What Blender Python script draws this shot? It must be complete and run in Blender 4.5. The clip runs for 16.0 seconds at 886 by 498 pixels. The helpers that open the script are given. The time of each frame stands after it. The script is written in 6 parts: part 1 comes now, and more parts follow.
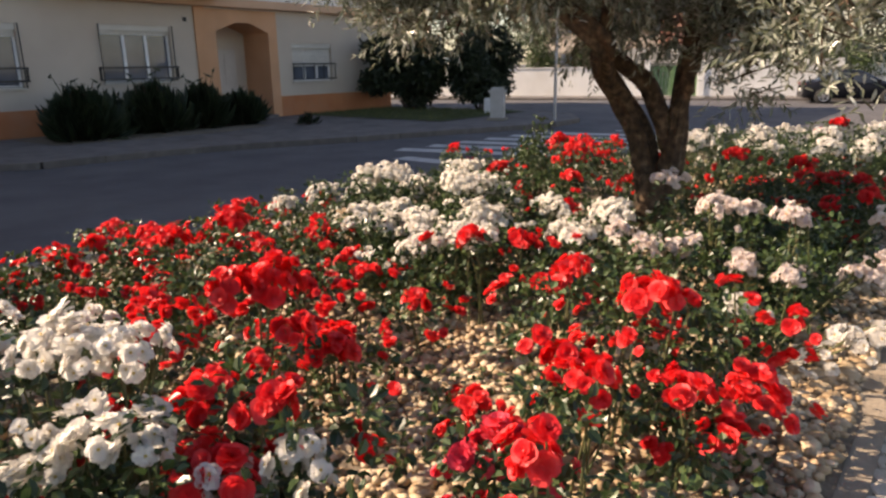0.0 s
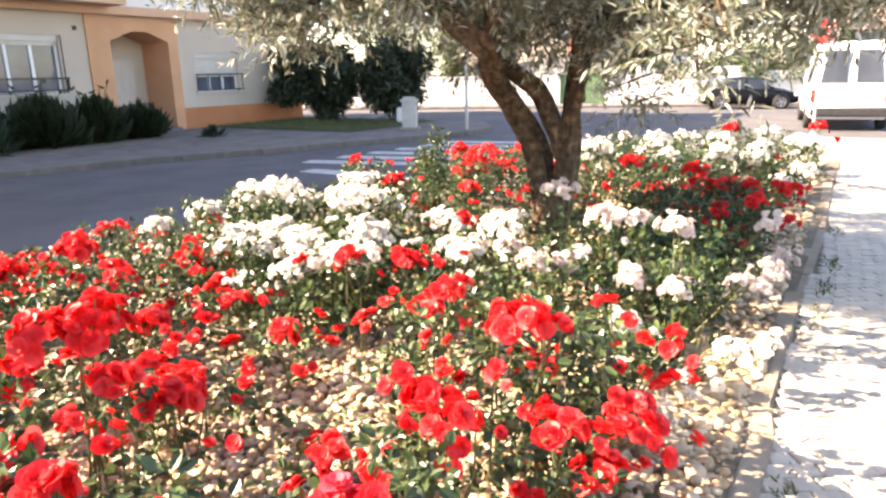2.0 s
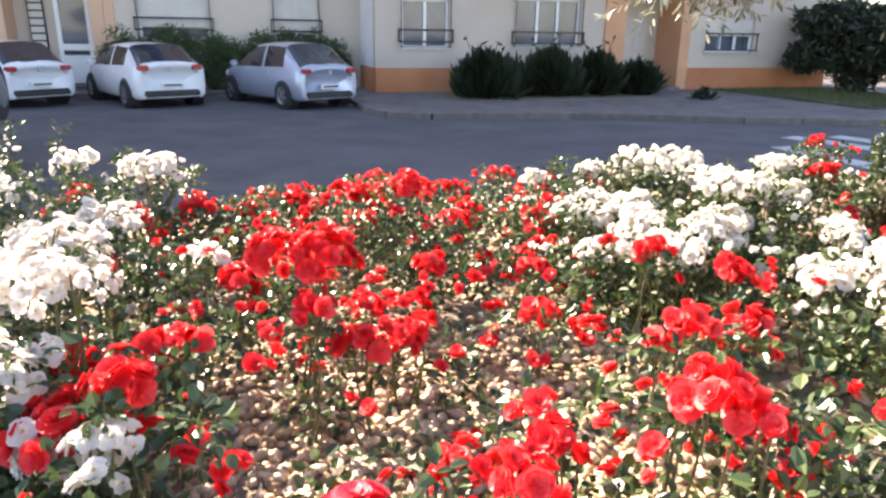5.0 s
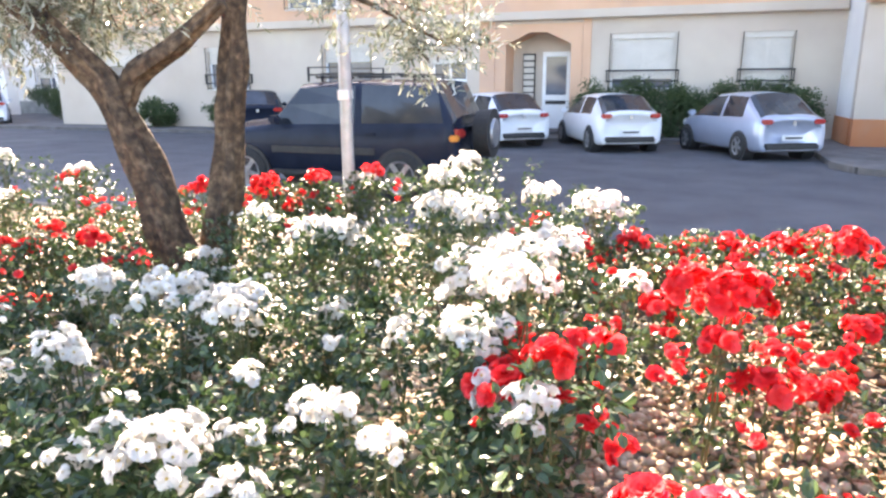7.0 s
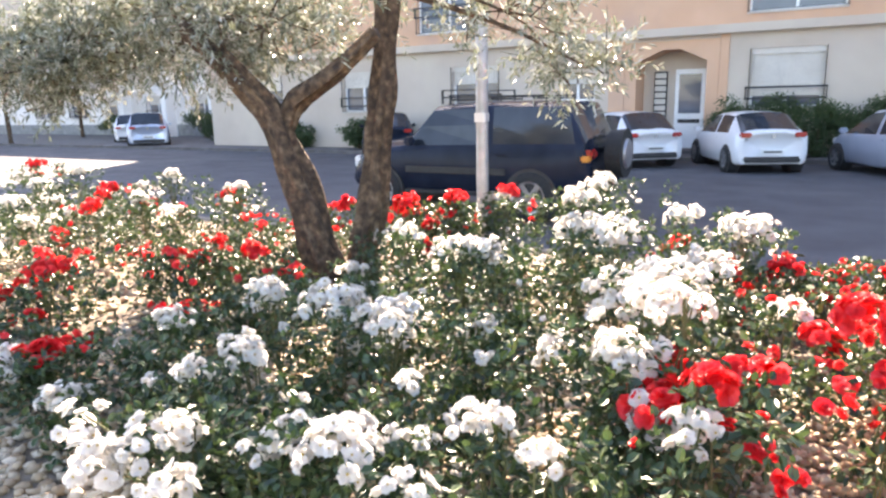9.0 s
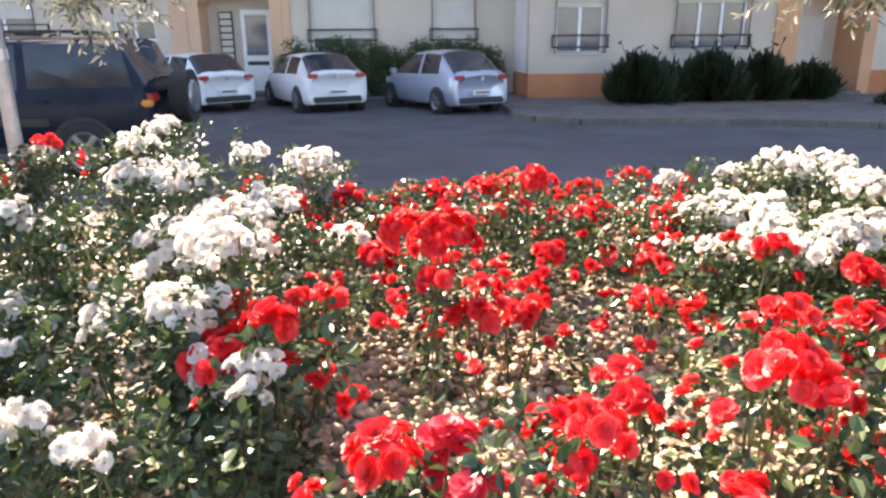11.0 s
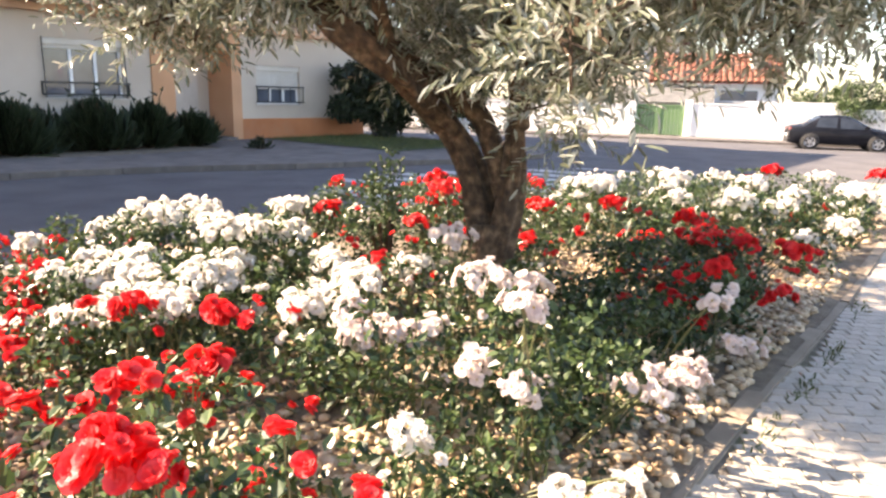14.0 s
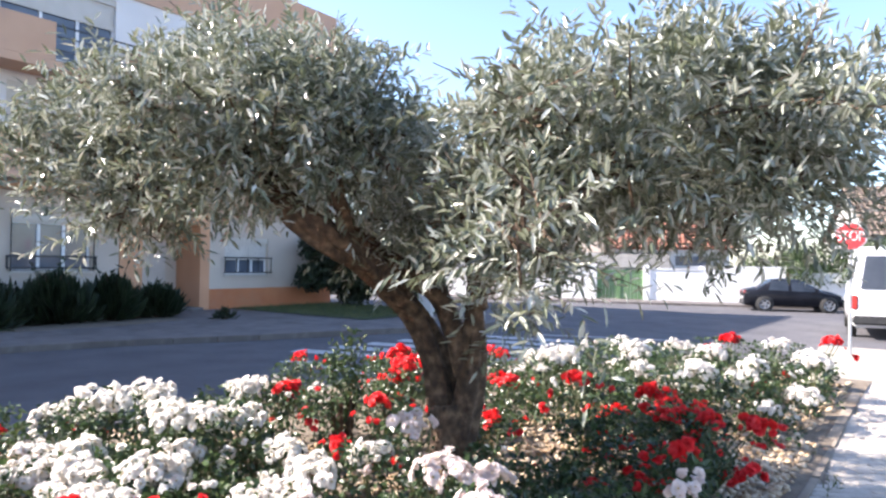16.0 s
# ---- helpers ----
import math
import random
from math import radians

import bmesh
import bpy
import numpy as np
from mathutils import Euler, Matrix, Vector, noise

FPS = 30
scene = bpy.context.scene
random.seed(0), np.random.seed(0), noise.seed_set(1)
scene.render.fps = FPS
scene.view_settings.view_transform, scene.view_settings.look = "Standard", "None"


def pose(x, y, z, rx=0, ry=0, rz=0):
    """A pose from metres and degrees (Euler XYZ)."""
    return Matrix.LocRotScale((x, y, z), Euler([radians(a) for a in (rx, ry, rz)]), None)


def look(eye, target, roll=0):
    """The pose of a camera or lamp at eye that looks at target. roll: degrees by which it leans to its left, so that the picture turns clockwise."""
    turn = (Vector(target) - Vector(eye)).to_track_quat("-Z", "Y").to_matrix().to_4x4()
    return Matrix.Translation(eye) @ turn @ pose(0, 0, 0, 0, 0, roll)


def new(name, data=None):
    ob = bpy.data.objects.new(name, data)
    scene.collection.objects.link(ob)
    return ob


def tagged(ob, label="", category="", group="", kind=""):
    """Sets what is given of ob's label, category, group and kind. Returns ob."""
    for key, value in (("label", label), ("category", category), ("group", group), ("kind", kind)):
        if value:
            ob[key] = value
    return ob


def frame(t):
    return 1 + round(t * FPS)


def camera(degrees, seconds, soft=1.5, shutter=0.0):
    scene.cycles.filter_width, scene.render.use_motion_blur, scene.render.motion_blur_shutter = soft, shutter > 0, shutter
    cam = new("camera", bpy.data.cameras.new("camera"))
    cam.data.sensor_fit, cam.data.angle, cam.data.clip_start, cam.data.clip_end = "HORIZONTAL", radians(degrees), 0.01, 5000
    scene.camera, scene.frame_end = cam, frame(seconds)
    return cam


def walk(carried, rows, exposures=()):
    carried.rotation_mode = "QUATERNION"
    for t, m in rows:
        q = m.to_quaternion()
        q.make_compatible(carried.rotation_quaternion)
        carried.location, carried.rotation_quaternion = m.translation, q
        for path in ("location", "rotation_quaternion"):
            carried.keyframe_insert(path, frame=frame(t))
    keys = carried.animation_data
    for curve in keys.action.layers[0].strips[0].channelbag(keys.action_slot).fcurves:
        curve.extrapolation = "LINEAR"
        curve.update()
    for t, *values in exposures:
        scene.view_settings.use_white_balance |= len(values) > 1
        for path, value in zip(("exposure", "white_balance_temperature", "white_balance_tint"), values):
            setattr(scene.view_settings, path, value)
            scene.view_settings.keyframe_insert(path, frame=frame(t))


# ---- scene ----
cam = camera(66.3, 16.0, 2.5)
PATH = [
    (0, (0.093, 0.243, 1.728), (-1.105, 1.756, 1.203), -0.9),
    (0.5, (0.133, 0.266, 1.712), (-0.981, 1.825, 1.137), -0.5),
    (1, (0.174, 0.306, 1.714), (-0.906, 1.896, 1.162), -1.4),
    (1.5, (0.164, 0.429, 1.709), (-0.879, 2.053, 1.185), -1.3),
    (2, (0.138, 0.598, 1.715), (-0.882, 2.243, 1.212), -1.2),
    (2.5, (0.156, 0.773, 1.7), (-1.017, 2.314, 1.198), -1.4),
    (3, (0.254, 0.948, 1.694), (-1.028, 2.386, 1.156), 0.3),
    (3.2, (0.264, 0.999, 1.693), (-1.022, 2.429, 1.146), -1.1),
    (5.3, (0.394, 1.554, 1.675), (-1.483, 1.964, 1.118), 1.1),
    (5.5, (0.43, 1.522, 1.666), (-1.472, 1.859, 1.151), 1.0),
    (6, (0.605, 1.47, 1.713), (-1.313, 1.536, 1.15), -2.0),
    (6.5, (0.684, 1.536, 1.719), (-1.213, 1.186, 1.189), -1.2),
    (7, (0.712, 1.577, 1.711), (-1.114, 0.916, 1.234), -0.3),
    (7.5, (0.811, 1.532, 1.731), (-0.961, 0.7, 1.321), -0.1),
    (8, (0.888, 1.488, 1.735), (-0.794, 0.487, 1.325), -0.4),
    (8.2, (0.896, 1.486, 1.739), (-0.76, 0.445, 1.32), -0.8),
    (10.3, (0.702, 1.55, 1.693), (-1.171, 1.082, 1.173), -0.4),
    (10.5, (0.683, 1.57, 1.675), (-1.212, 1.256, 1.119), 0.3),
    (11, (0.636, 1.605, 1.665), (-1.272, 1.732, 1.08), -0.5),
    (11.5, (0.581, 1.62, 1.656), (-1.244, 2.125, 1.013), -1.4),
    (12, (0.56, 1.625, 1.648), (-1.147, 2.414, 0.967), -1.3),
    (12.5, (0.554, 1.656, 1.647), (-1.044, 2.67, 1.001), -0.6),
    (13, (0.561, 1.736, 1.646), (-0.882, 2.963, 1.002), 0.5),
    (13.5, (0.595, 1.837, 1.653), (-0.744, 3.197, 1.055), 1.0),
    (14, (0.604, 1.943, 1.68), (-0.62, 3.462, 1.238), 1.4),
    (14.5, (0.627, 1.961, 1.705), (-0.533, 3.559, 1.388), 1.8),
    (15, (0.63, 1.951, 1.73), (-0.558, 3.548, 1.534), 1.3),
    (15.5, (0.639, 1.958, 1.762), (-0.601, 3.527, 1.705), 0.1),
    (16, (0.644, 1.97, 1.786), (-0.544, 3.579, 1.823), 0.8),
]
STOPS = [(0, 1.05, 8350, 20), (0.5, 1.7, 8350, 20), (1, 2.55, 8350, 20), (1.5, 2.65, 8350, 20), (2, 2.7, 8350, 20), (2.5, 2.6, 8350, 20), (3, 2.2, 8350, 20), (5.5, 2.65, 7650, 20), (6, 2.35, 7650, 20), (6.5, 2.95, 7650, 20), (7, 3.25, 7650, 20), (7.5, 2.6, 7650, 20), (8, 2.7, 7650, 20), (10.5, 3.0, 7650, 20), (11, 2.5, 7650, 20), (12, 2.1, 7650, 20), (12.5, 2.3, 7650, 20), (13, 2.15, 8150, 20), (13.5, 2.35, 8150, 20), (14, 2.45, 8150, 20), (14.5, 2.35, 8150, 20), (15, 1.55, 7600, 20), (15.5, 1.0, 6800, 18), (16, 2.1, 6350, 18)]
walk(cam, [(t, look(eye, target, roll)) for t, eye, target, roll in PATH], STOPS)

# ---- light ----
SUN_EL, SUN_X, SUN_Y = radians(33.5), -0.875, -0.485
world = bpy.data.worlds.new("sky")
scene.world = world
world.use_nodes = True
_n = world.node_tree
_sky = _n.nodes.new("ShaderNodeTexSky")
_sky.sky_type, _sky.sun_disc = "NISHITA", False
_sky.sun_elevation, _sky.sun_rotation = SUN_EL, math.atan2(SUN_X, SUN_Y)
_sky.dust_density, _sky.ozone_density = 0.8, 2.6
_n.nodes["Background"].inputs["Strength"].default_value = 0.1
_n.links.new(_sky.outputs[0], _n.nodes["Background"].inputs["Color"])
sun = new("sun", bpy.data.lights.new("sun", "SUN"))
sun.data.energy, sun.data.angle, sun.data.color = 5.0, radians(0.53), (1.0, 0.92, 0.8)
sun.matrix_world = look((SUN_X * math.cos(SUN_EL) * 60, SUN_Y * math.cos(SUN_EL) * 60, math.sin(SUN_EL) * 60), (0, 0, 0))


# ---- materials ----
def material(name, colors, rough=0.7, scale=8.0, bump=0.0, bump_scale=60.0, metal=0.0, island=0.0, per_object=0.0, spec=0.5, coat=0.0, stain=None, stain_scale=1.2, back=0.0):
    """Two colours mixed by a two-scale noise, optional variation by island or object, a stain colour in patches, and bump."""
    m = bpy.data.materials.new(name)
    m.use_nodes = True
    t, L = m.node_tree, m.node_tree.links
    b = t.nodes["Principled BSDF"]
    b.inputs["Roughness"].default_value = rough
    b.inputs["Metallic"].default_value = metal
    b.inputs["Specular IOR Level"].default_value = spec
    b.inputs["Coat Weight"].default_value = coat
    co = t.nodes.new("ShaderNodeTexCoord")
    nz = t.nodes.new("ShaderNodeTexNoise")
    nz.inputs["Scale"].default_value, nz.inputs["Detail"].default_value = scale, 6
    L.new(co.outputs["Object"], nz.inputs["Vector"])
    fac = nz.outputs["Fac"]
    rng = t.nodes.new("ShaderNodeMapRange")
    rng.inputs[1].default_value, rng.inputs[2].default_value = 0.32, 0.68
    L.new(fac, rng.inputs[0])
    fac = rng.outputs[0]
    if island or per_object:
        src = t.nodes.new("ShaderNodeNewGeometry").outputs["Random Per Island"] if island else t.nodes.new("ShaderNodeObjectInfo").outputs["Random"]
        mx = t.nodes.new("ShaderNodeMix")
        mx.inputs[0].default_value = island or per_object
        L.new(fac, mx.inputs[2])
        L.new(src, mx.inputs[3])
        fac = mx.outputs[0]
    ramp = t.nodes.new("ShaderNodeValToRGB")
    els = ramp.color_ramp.elements
    while len(els) < len(colors):
        els.new(0.5)
    for i, c in enumerate(colors):
        els[i].position, els[i].color = i / max(1, len(colors) - 1), (*c, 1)
    L.new(fac, ramp.inputs[0])
    out = ramp.outputs[0]
    if stain:
        n2 = t.nodes.new("ShaderNodeTexNoise")
        n2.inputs["Scale"].default_value, n2.inputs["Detail"].default_value = stain_scale, 8
        L.new(co.outputs["Object"], n2.inputs["Vector"])
        r2 = t.nodes.new("ShaderNodeMapRange")
        r2.inputs[1].default_value, r2.inputs[2].default_value, r2.inputs[4].default_value = 0.5, 0.75, 0.75
        L.new(n2.outputs["Fac"], r2.inputs[0])
        m2 = t.nodes.new("ShaderNodeMix")
        m2.data_type = "RGBA"
        L.new(r2.outputs[0], m2.inputs[0])
        L.new(out, m2.inputs[6])
        m2.inputs[7].default_value = (*stain, 1)
        out = m2.outputs[2]
    L.new(out, b.inputs["Base Color"])
    if bump:
        n3 = t.nodes.new("ShaderNodeTexNoise")
        n3.inputs["Scale"].default_value, n3.inputs["Detail"].default_value = bump_scale, 4
        L.new(co.outputs["Object"], n3.inputs["Vector"])
        bp = t.nodes.new("ShaderNodeBump")
        bp.inputs["Strength"].default_value, bp.inputs["Distance"].default_value = bump, 0.02
        L.new(n3.outputs["Fac"], bp.inputs["Height"])
        L.new(bp.outputs[0], b.inputs["Normal"])
    if back:
        tr = t.nodes.new("ShaderNodeBsdfTranslucent")
        L.new(out, tr.inputs["Color"])
        ms = t.nodes.new("ShaderNodeMixShader")
        ms.inputs[0].default_value = back
        L.new(b.outputs[0], ms.inputs[1])
        L.new(tr.outputs[0], ms.inputs[2])
        L.new(ms.outputs[0], t.nodes["Material Output"].inputs["Surface"])
    return m


ASPHALT = material("asphalt", [(0.062, 0.06, 0.066), (0.097, 0.094, 0.1)], 0.85, 1.1, 0.5, 90, stain=(0.12, 0.115, 0.115), stain_scale=0.35)
PAVING = material("paving", [(0.1, 0.09, 0.086), (0.17, 0.153, 0.144)], 0.85, 2.6, 0.7, 30, stain=(0.07, 0.062, 0.056), stain_scale=0.8)
KERBSTONE = material("kerb_stone", [(0.11, 0.095, 0.085), (0.19, 0.165, 0.145)], 0.85, 6, 0.6, 50, per_object=0.5, stain=(0.08, 0.07, 0.06), stain_scale=2)
CONCRETE = material("concrete", [(0.25, 0.22, 0.18), (0.35, 0.32, 0.27)], 0.85, 7, 0.4, 70, per_object=0.5, stain=(0.22, 0.2, 0.17), stain_scale=3)
COBBLE = material("limestone", [(0.35, 0.3, 0.24), (0.44, 0.385, 0.315), (0.53, 0.475, 0.4)], 0.55, 14, 0.4, 60, per_object=0.55, stain=(0.32, 0.29, 0.25), stain_scale=5)
COBBLES = material("limestone_joined", [(0.35, 0.3, 0.24), (0.44, 0.385, 0.315), (0.53, 0.475, 0.4)], 0.55, 14, 0.4, 60, island=0.55, stain=(0.32, 0.29, 0.25), stain_scale=5)
EDGING = material("edging_concrete", [(0.24, 0.19, 0.14), (0.33, 0.275, 0.21)], 0.9, 9, 0.4, 80, per_object=0.3, stain=(0.24, 0.2, 0.15), stain_scale=3)
JOINT = material("joint_sand", [(0.13, 0.11, 0.085), (0.22, 0.19, 0.15)], 0.95, 20, 0.5, 80, stain=(0.1, 0.12, 0.05), stain_scale=2)
STONE_COLORS = [(0.17, 0.108, 0.058), (0.34, 0.23, 0.13), (0.47, 0.345, 0.21), (0.6, 0.485, 0.35), (0.3, 0.22, 0.135)]
PEBBLE = material("river_stone", STONE_COLORS, 0.6, 25, 0.35, 60, per_object=0.85)
PEBBLES = material("river_stone_joined", STONE_COLORS, 0.6, 25, 0.35, 60, island=0.85)
SOIL = material("soil", [(0.11, 0.085, 0.06), (0.2, 0.16, 0.115)], 0.95, 14, 0.8, 40, stain=(0.26, 0.21, 0.155), stain_scale=6)
CREAM = material("cream_render", [(0.49, 0.41, 0.335), (0.55, 0.465, 0.385)], 0.85, 0.8, 0.15, 120, stain=(0.6, 0.53, 0.43), stain_scale=0.5)
PINKISH = material("salmon_render", [(0.6, 0.36, 0.23), (0.66, 0.41, 0.27)], 0.85, 0.9, 0.15, 120, stain=(0.5, 0.33, 0.25), stain_scale=0.6)
PORCH = material("porch_render", [(0.58, 0.3, 0.16), (0.65, 0.35, 0.2)], 0.85, 0.9, 0.15, 120, stain=(0.5, 0.27, 0.15), stain_scale=0.8)
ORANGE = material("terracotta_render", [(0.48, 0.17, 0.07), (0.56, 0.22, 0.095)], 0.85, 1.2, 0.15, 120, stain=(0.46, 0.22, 0.12), stain_scale=1.5)
PALEBLUE = material("pale_render", [(0.7, 0.67, 0.64), (0.77, 0.74, 0.71)], 0.85, 0.9, 0.15, 120)
WHITEWASH = material("whitewash", [(0.78, 0.77, 0.75), (0.85, 0.84, 0.82)], 0.9, 0.7, 0.2, 50, stain=(0.66, 0.64, 0.6), stain_scale=0.5)
WHITE = material("white_paint", [(0.74, 0.74, 0.73), (0.8, 0.8, 0.79)], 0.45, 3)
SHUTTER = material("shutter_plastic", [(0.53, 0.49, 0.43), (0.6, 0.56, 0.5)], 0.5, 2)
IRON = material("black_iron", [(0.015, 0.015, 0.016), (0.03, 0.03, 0.03)], 0.5, 12)
GALV = material("galvanised_steel", [(0.38, 0.39, 0.4), (0.5, 0.5, 0.51)], 0.45, 10, metal=0.6)
WOOD = material("door_wood", [(0.3, 0.18, 0.1), (0.4, 0.26, 0.16)], 0.5, 5, 0.2, 50)
DOORPAINT = material("door_paint", [(0.5, 0.45, 0.4), (0.56, 0.51, 0.46)], 0.5, 3)
GLASS = material("window_glass", [(0.07, 0.085, 0.11), (0.13, 0.15, 0.185)], 0.03, 0.9, spec=0.6)
CARGLASS = material("car_glass", [(0.018, 0.023, 0.03), (0.035, 0.043, 0.055)], 0.05, 2, spec=0.55)
ROOM = material("curtain", [(0.5, 0.5, 0.48), (0.6, 0.6, 0.58)], 0.8, 4)
SILVER = material("silver_paint", [(0.4, 0.45, 0.56), (0.44, 0.49, 0.6)], 0.3, 3, metal=0.45, coat=0.7)
CARWHITE = material("white_car_paint", [(0.7, 0.71, 0.73), (0.76, 0.77, 0.78)], 0.35, 3, coat=0.7)
NAVY = material("navy_paint", [(0.012, 0.017, 0.03), (0.018, 0.024, 0.042)], 0.25, 3, spec=0.15)
BLACKCAR = material("black_car_paint", [(0.008, 0.009, 0.012), (0.014, 0.015, 0.02)], 0.2, 3, spec=0.12)
TRIM = material("black_plastic", [(0.02, 0.02, 0.021), (0.035, 0.035, 0.035)], 0.6, 9)
TYRE = material("rubber", [(0.018, 0.018, 0.018), (0.03, 0.03, 0.029)], 0.85, 20, 0.3, 60)
ALLOY = material("alloy", [(0.3, 0.3, 0.31), (0.4, 0.4, 0.41)], 0.35, 8, metal=0.7)
REDLENS = material("red_lens", [(0.35, 0.02, 0.02), (0.45, 0.04, 0.03)], 0.15, 6, coat=0.6)
AMBER = material("amber_lens", [(0.6, 0.22, 0.04), (0.7, 0.3, 0.06)], 0.2, 6)
PLATE = material("plate", [(0.7, 0.7, 0.68), (0.76, 0.76, 0.74)], 0.4, 6)
SIGNRED = material("sign_red", [(0.55, 0.035, 0.04), (0.62, 0.05, 0.055)], 0.4, 4)
GREENGATE = material("green_gate_paint", [(0.1, 0.19, 0.08), (0.14, 0.24, 0.11)], 0.55, 3, stain=(0.12, 0.2, 0.12))
ROOFTILE = material("clay_tile", [(0.13, 0.046, 0.027), (0.21, 0.08, 0.05), (0.17, 0.1, 0.073)], 0.85, 5, 0.3, 30, island=0.7)
OLDTILE = material("weathered_tile", [(0.08, 0.062, 0.05), (0.13, 0.1, 0.08), (0.17, 0.135, 0.11)], 0.85, 5, 0.3, 30, island=0.7)
GREY_ROOF = material("fibre_cement", [(0.2, 0.2, 0.2), (0.3, 0.3, 0.29)], 0.9, 3, 0.3, 30)
BARK = material("olive_bark", [(0.03, 0.019, 0.012), (0.085, 0.053, 0.032), (0.19, 0.13, 0.08)], 0.9, 16, 1.0, 34, stain=(0.05, 0.034, 0.023), stain_scale=7)
OLIVE = material("olive_leaf", [(0.06, 0.075, 0.04), (0.15, 0.17, 0.105), (0.32, 0.34, 0.275), (0.62, 0.64, 0.59)], 0.28, 3, island=0.75, back=0.22, spec=0.7)
ROSELEAF = material("rose_leaf", [(0.013, 0.028, 0.01), (0.03, 0.058, 0.02), (0.06, 0.1, 0.034), (0.105, 0.14, 0.052)], 0.37, 3, island=0.85, back=0.22, spec=0.55)
STEM = material("rose_stem", [(0.07, 0.1, 0.035), (0.14, 0.12, 0.055)], 0.6, 9)
RED = material("red_petal", [(0.74, 0.018, 0.028), (0.86, 0.04, 0.045), (0.92, 0.09, 0.09)], 0.5, 30, per_object=0.6, back=0.4)
PINKRED = material("crimson_petal", [(0.72, 0.03, 0.07), (0.82, 0.06, 0.1), (0.88, 0.12, 0.16)], 0.5, 30, per_object=0.6, back=0.4)
WHITEPETAL = material("white_petal", [(0.79, 0.76, 0.7), (0.84, 0.81, 0.765), (0.87, 0.855, 0.825)], 0.55, 30, per_object=0.5, back=0.55)
BLUSHPETAL = material("blush_petal", [(0.78, 0.67, 0.64), (0.82, 0.74, 0.71), (0.85, 0.79, 0.77)], 0.55, 30, per_object=0.5, back=0.52)
HEARTS = material("stamen_yellow", [(0.5, 0.34, 0.08), (0.62, 0.45, 0.15)], 0.7, 30)
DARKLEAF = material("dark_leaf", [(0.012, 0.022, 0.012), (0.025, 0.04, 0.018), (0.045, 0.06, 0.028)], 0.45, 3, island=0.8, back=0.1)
HEDGELEAF = material("hedge_leaf", [(0.03, 0.055, 0.02), (0.055, 0.09, 0.03), (0.09, 0.13, 0.05)], 0.5, 3, island=0.8, back=0.15)
GRASS = material("grass_blade", [(0.05, 0.08, 0.02), (0.1, 0.13, 0.04), (0.2, 0.18, 0.08)], 0.6, 3, island=0.8, back=0.15)


# ---- building blocks ----
def thing(name, label, category, at=(0, 0, 0), turn=0, group="", kind=""):
    ob = new(name)
    ob.matrix_world = pose(*at, 0, 0, turn)
    return tagged(ob, label, category, group, kind)


def part(name, bm, mat, parent=None, label="", smooth=False, at=None):
    me = bpy.data.meshes.new(name)
    bm.to_mesh(me)
    bm.free()
    me.materials.append(mat)
    if smooth:
        me.polygons.foreach_set("use_smooth", [True] * len(me.polygons))
    ob = new(name, me)
    if parent:
        ob.parent = parent
    if at:
        ob.location = at
    return tagged(ob, label)


def setting(name, bm, mat, label, category):
    ob = part(name, bm, mat)
    return tagged(ob, label, category, "", "structure")


def box(bm, x0, x1, y0, y1, z0, z1, bevel=0.0):
    r = bmesh.ops.create_cube(bm, size=1.0, matrix=Matrix.Translation(((x0 + x1) / 2, (y0 + y1) / 2, (z0 + z1) / 2)) @ Matrix.Diagonal((abs(x1 - x0), abs(y1 - y0), abs(z1 - z0), 1)))
    if bevel:
        es = {e for v in r["verts"] for e in v.link_edges}
        bmesh.ops.bevel(bm, geom=list(es), offset=bevel, segments=2, affect="EDGES")
    return bm


def boxes(*rows, bevel=0.0):
    bm = bmesh.new()
    for r in rows:
        box(bm, *r, bevel=bevel)
    return bm


def prism(points, z0, z1):
    """A flat outline raised from z0 to z1."""
    bm = bmesh.new()
    lo = [bm.verts.new((x, y, z0)) for x, y in points]
    hi = [bm.verts.new((x, y, z1)) for x, y in points]
    bm.faces.new(hi)
    bm.faces.new(lo[::-1])
    for i in range(len(points)):
        j = (i + 1) % len(points)
        bm.faces.new((lo[i], lo[j], hi[j], hi[i]))
    bmesh.ops.recalc_face_normals(bm, faces=bm.faces)
    return bm


def tube(bm, pts, radii, sides=8, rough=0.0, seed=0):
    """A tapered tube through the points, with a knotty surface where rough is set."""
    pts = [Vector(p) for p in pts]
    rings, a = [], None
    for i, p in enumerate(pts):
        d = (pts[min(i + 1, len(pts) - 1)] - pts[max(i - 1, 0)]).normalized()
        a = d.orthogonal().normalized() if a is None else (a - d * a.dot(d)).normalized()
        b = d.cross(a)
        ring = []
        for k in range(sides):
            th = 2 * math.pi * k / sides
            o = a * math.cos(th) + b * math.sin(th)
            r = radii[i] * (1 + rough * noise.noise(Vector((o.x * 2.3 + seed, o.y * 2.3, p.z * 2.0))) * 1.6 + (0.16 * noise.noise(Vector((o.x * 5.5 + seed, o.y * 5.5, p.z * 1.7))) + 0.07 * noise.noise(Vector((o.x * 11, o.y * 11 + seed, p.z * 5.0))) if rough > 0.3 else 0.0))
            ring.append(bm.verts.new(p + o * r))
        rings.append(ring)
    for r0, r1 in zip(rings, rings[1:]):
        for k in range(sides):
            bm.faces.new((r0[k], r0[(k + 1) % sides], r1[(k + 1) % sides], r1[k]))
    bm.faces.new(rings[0][::-1])
    bm.faces.new(rings[-1])
    return bm


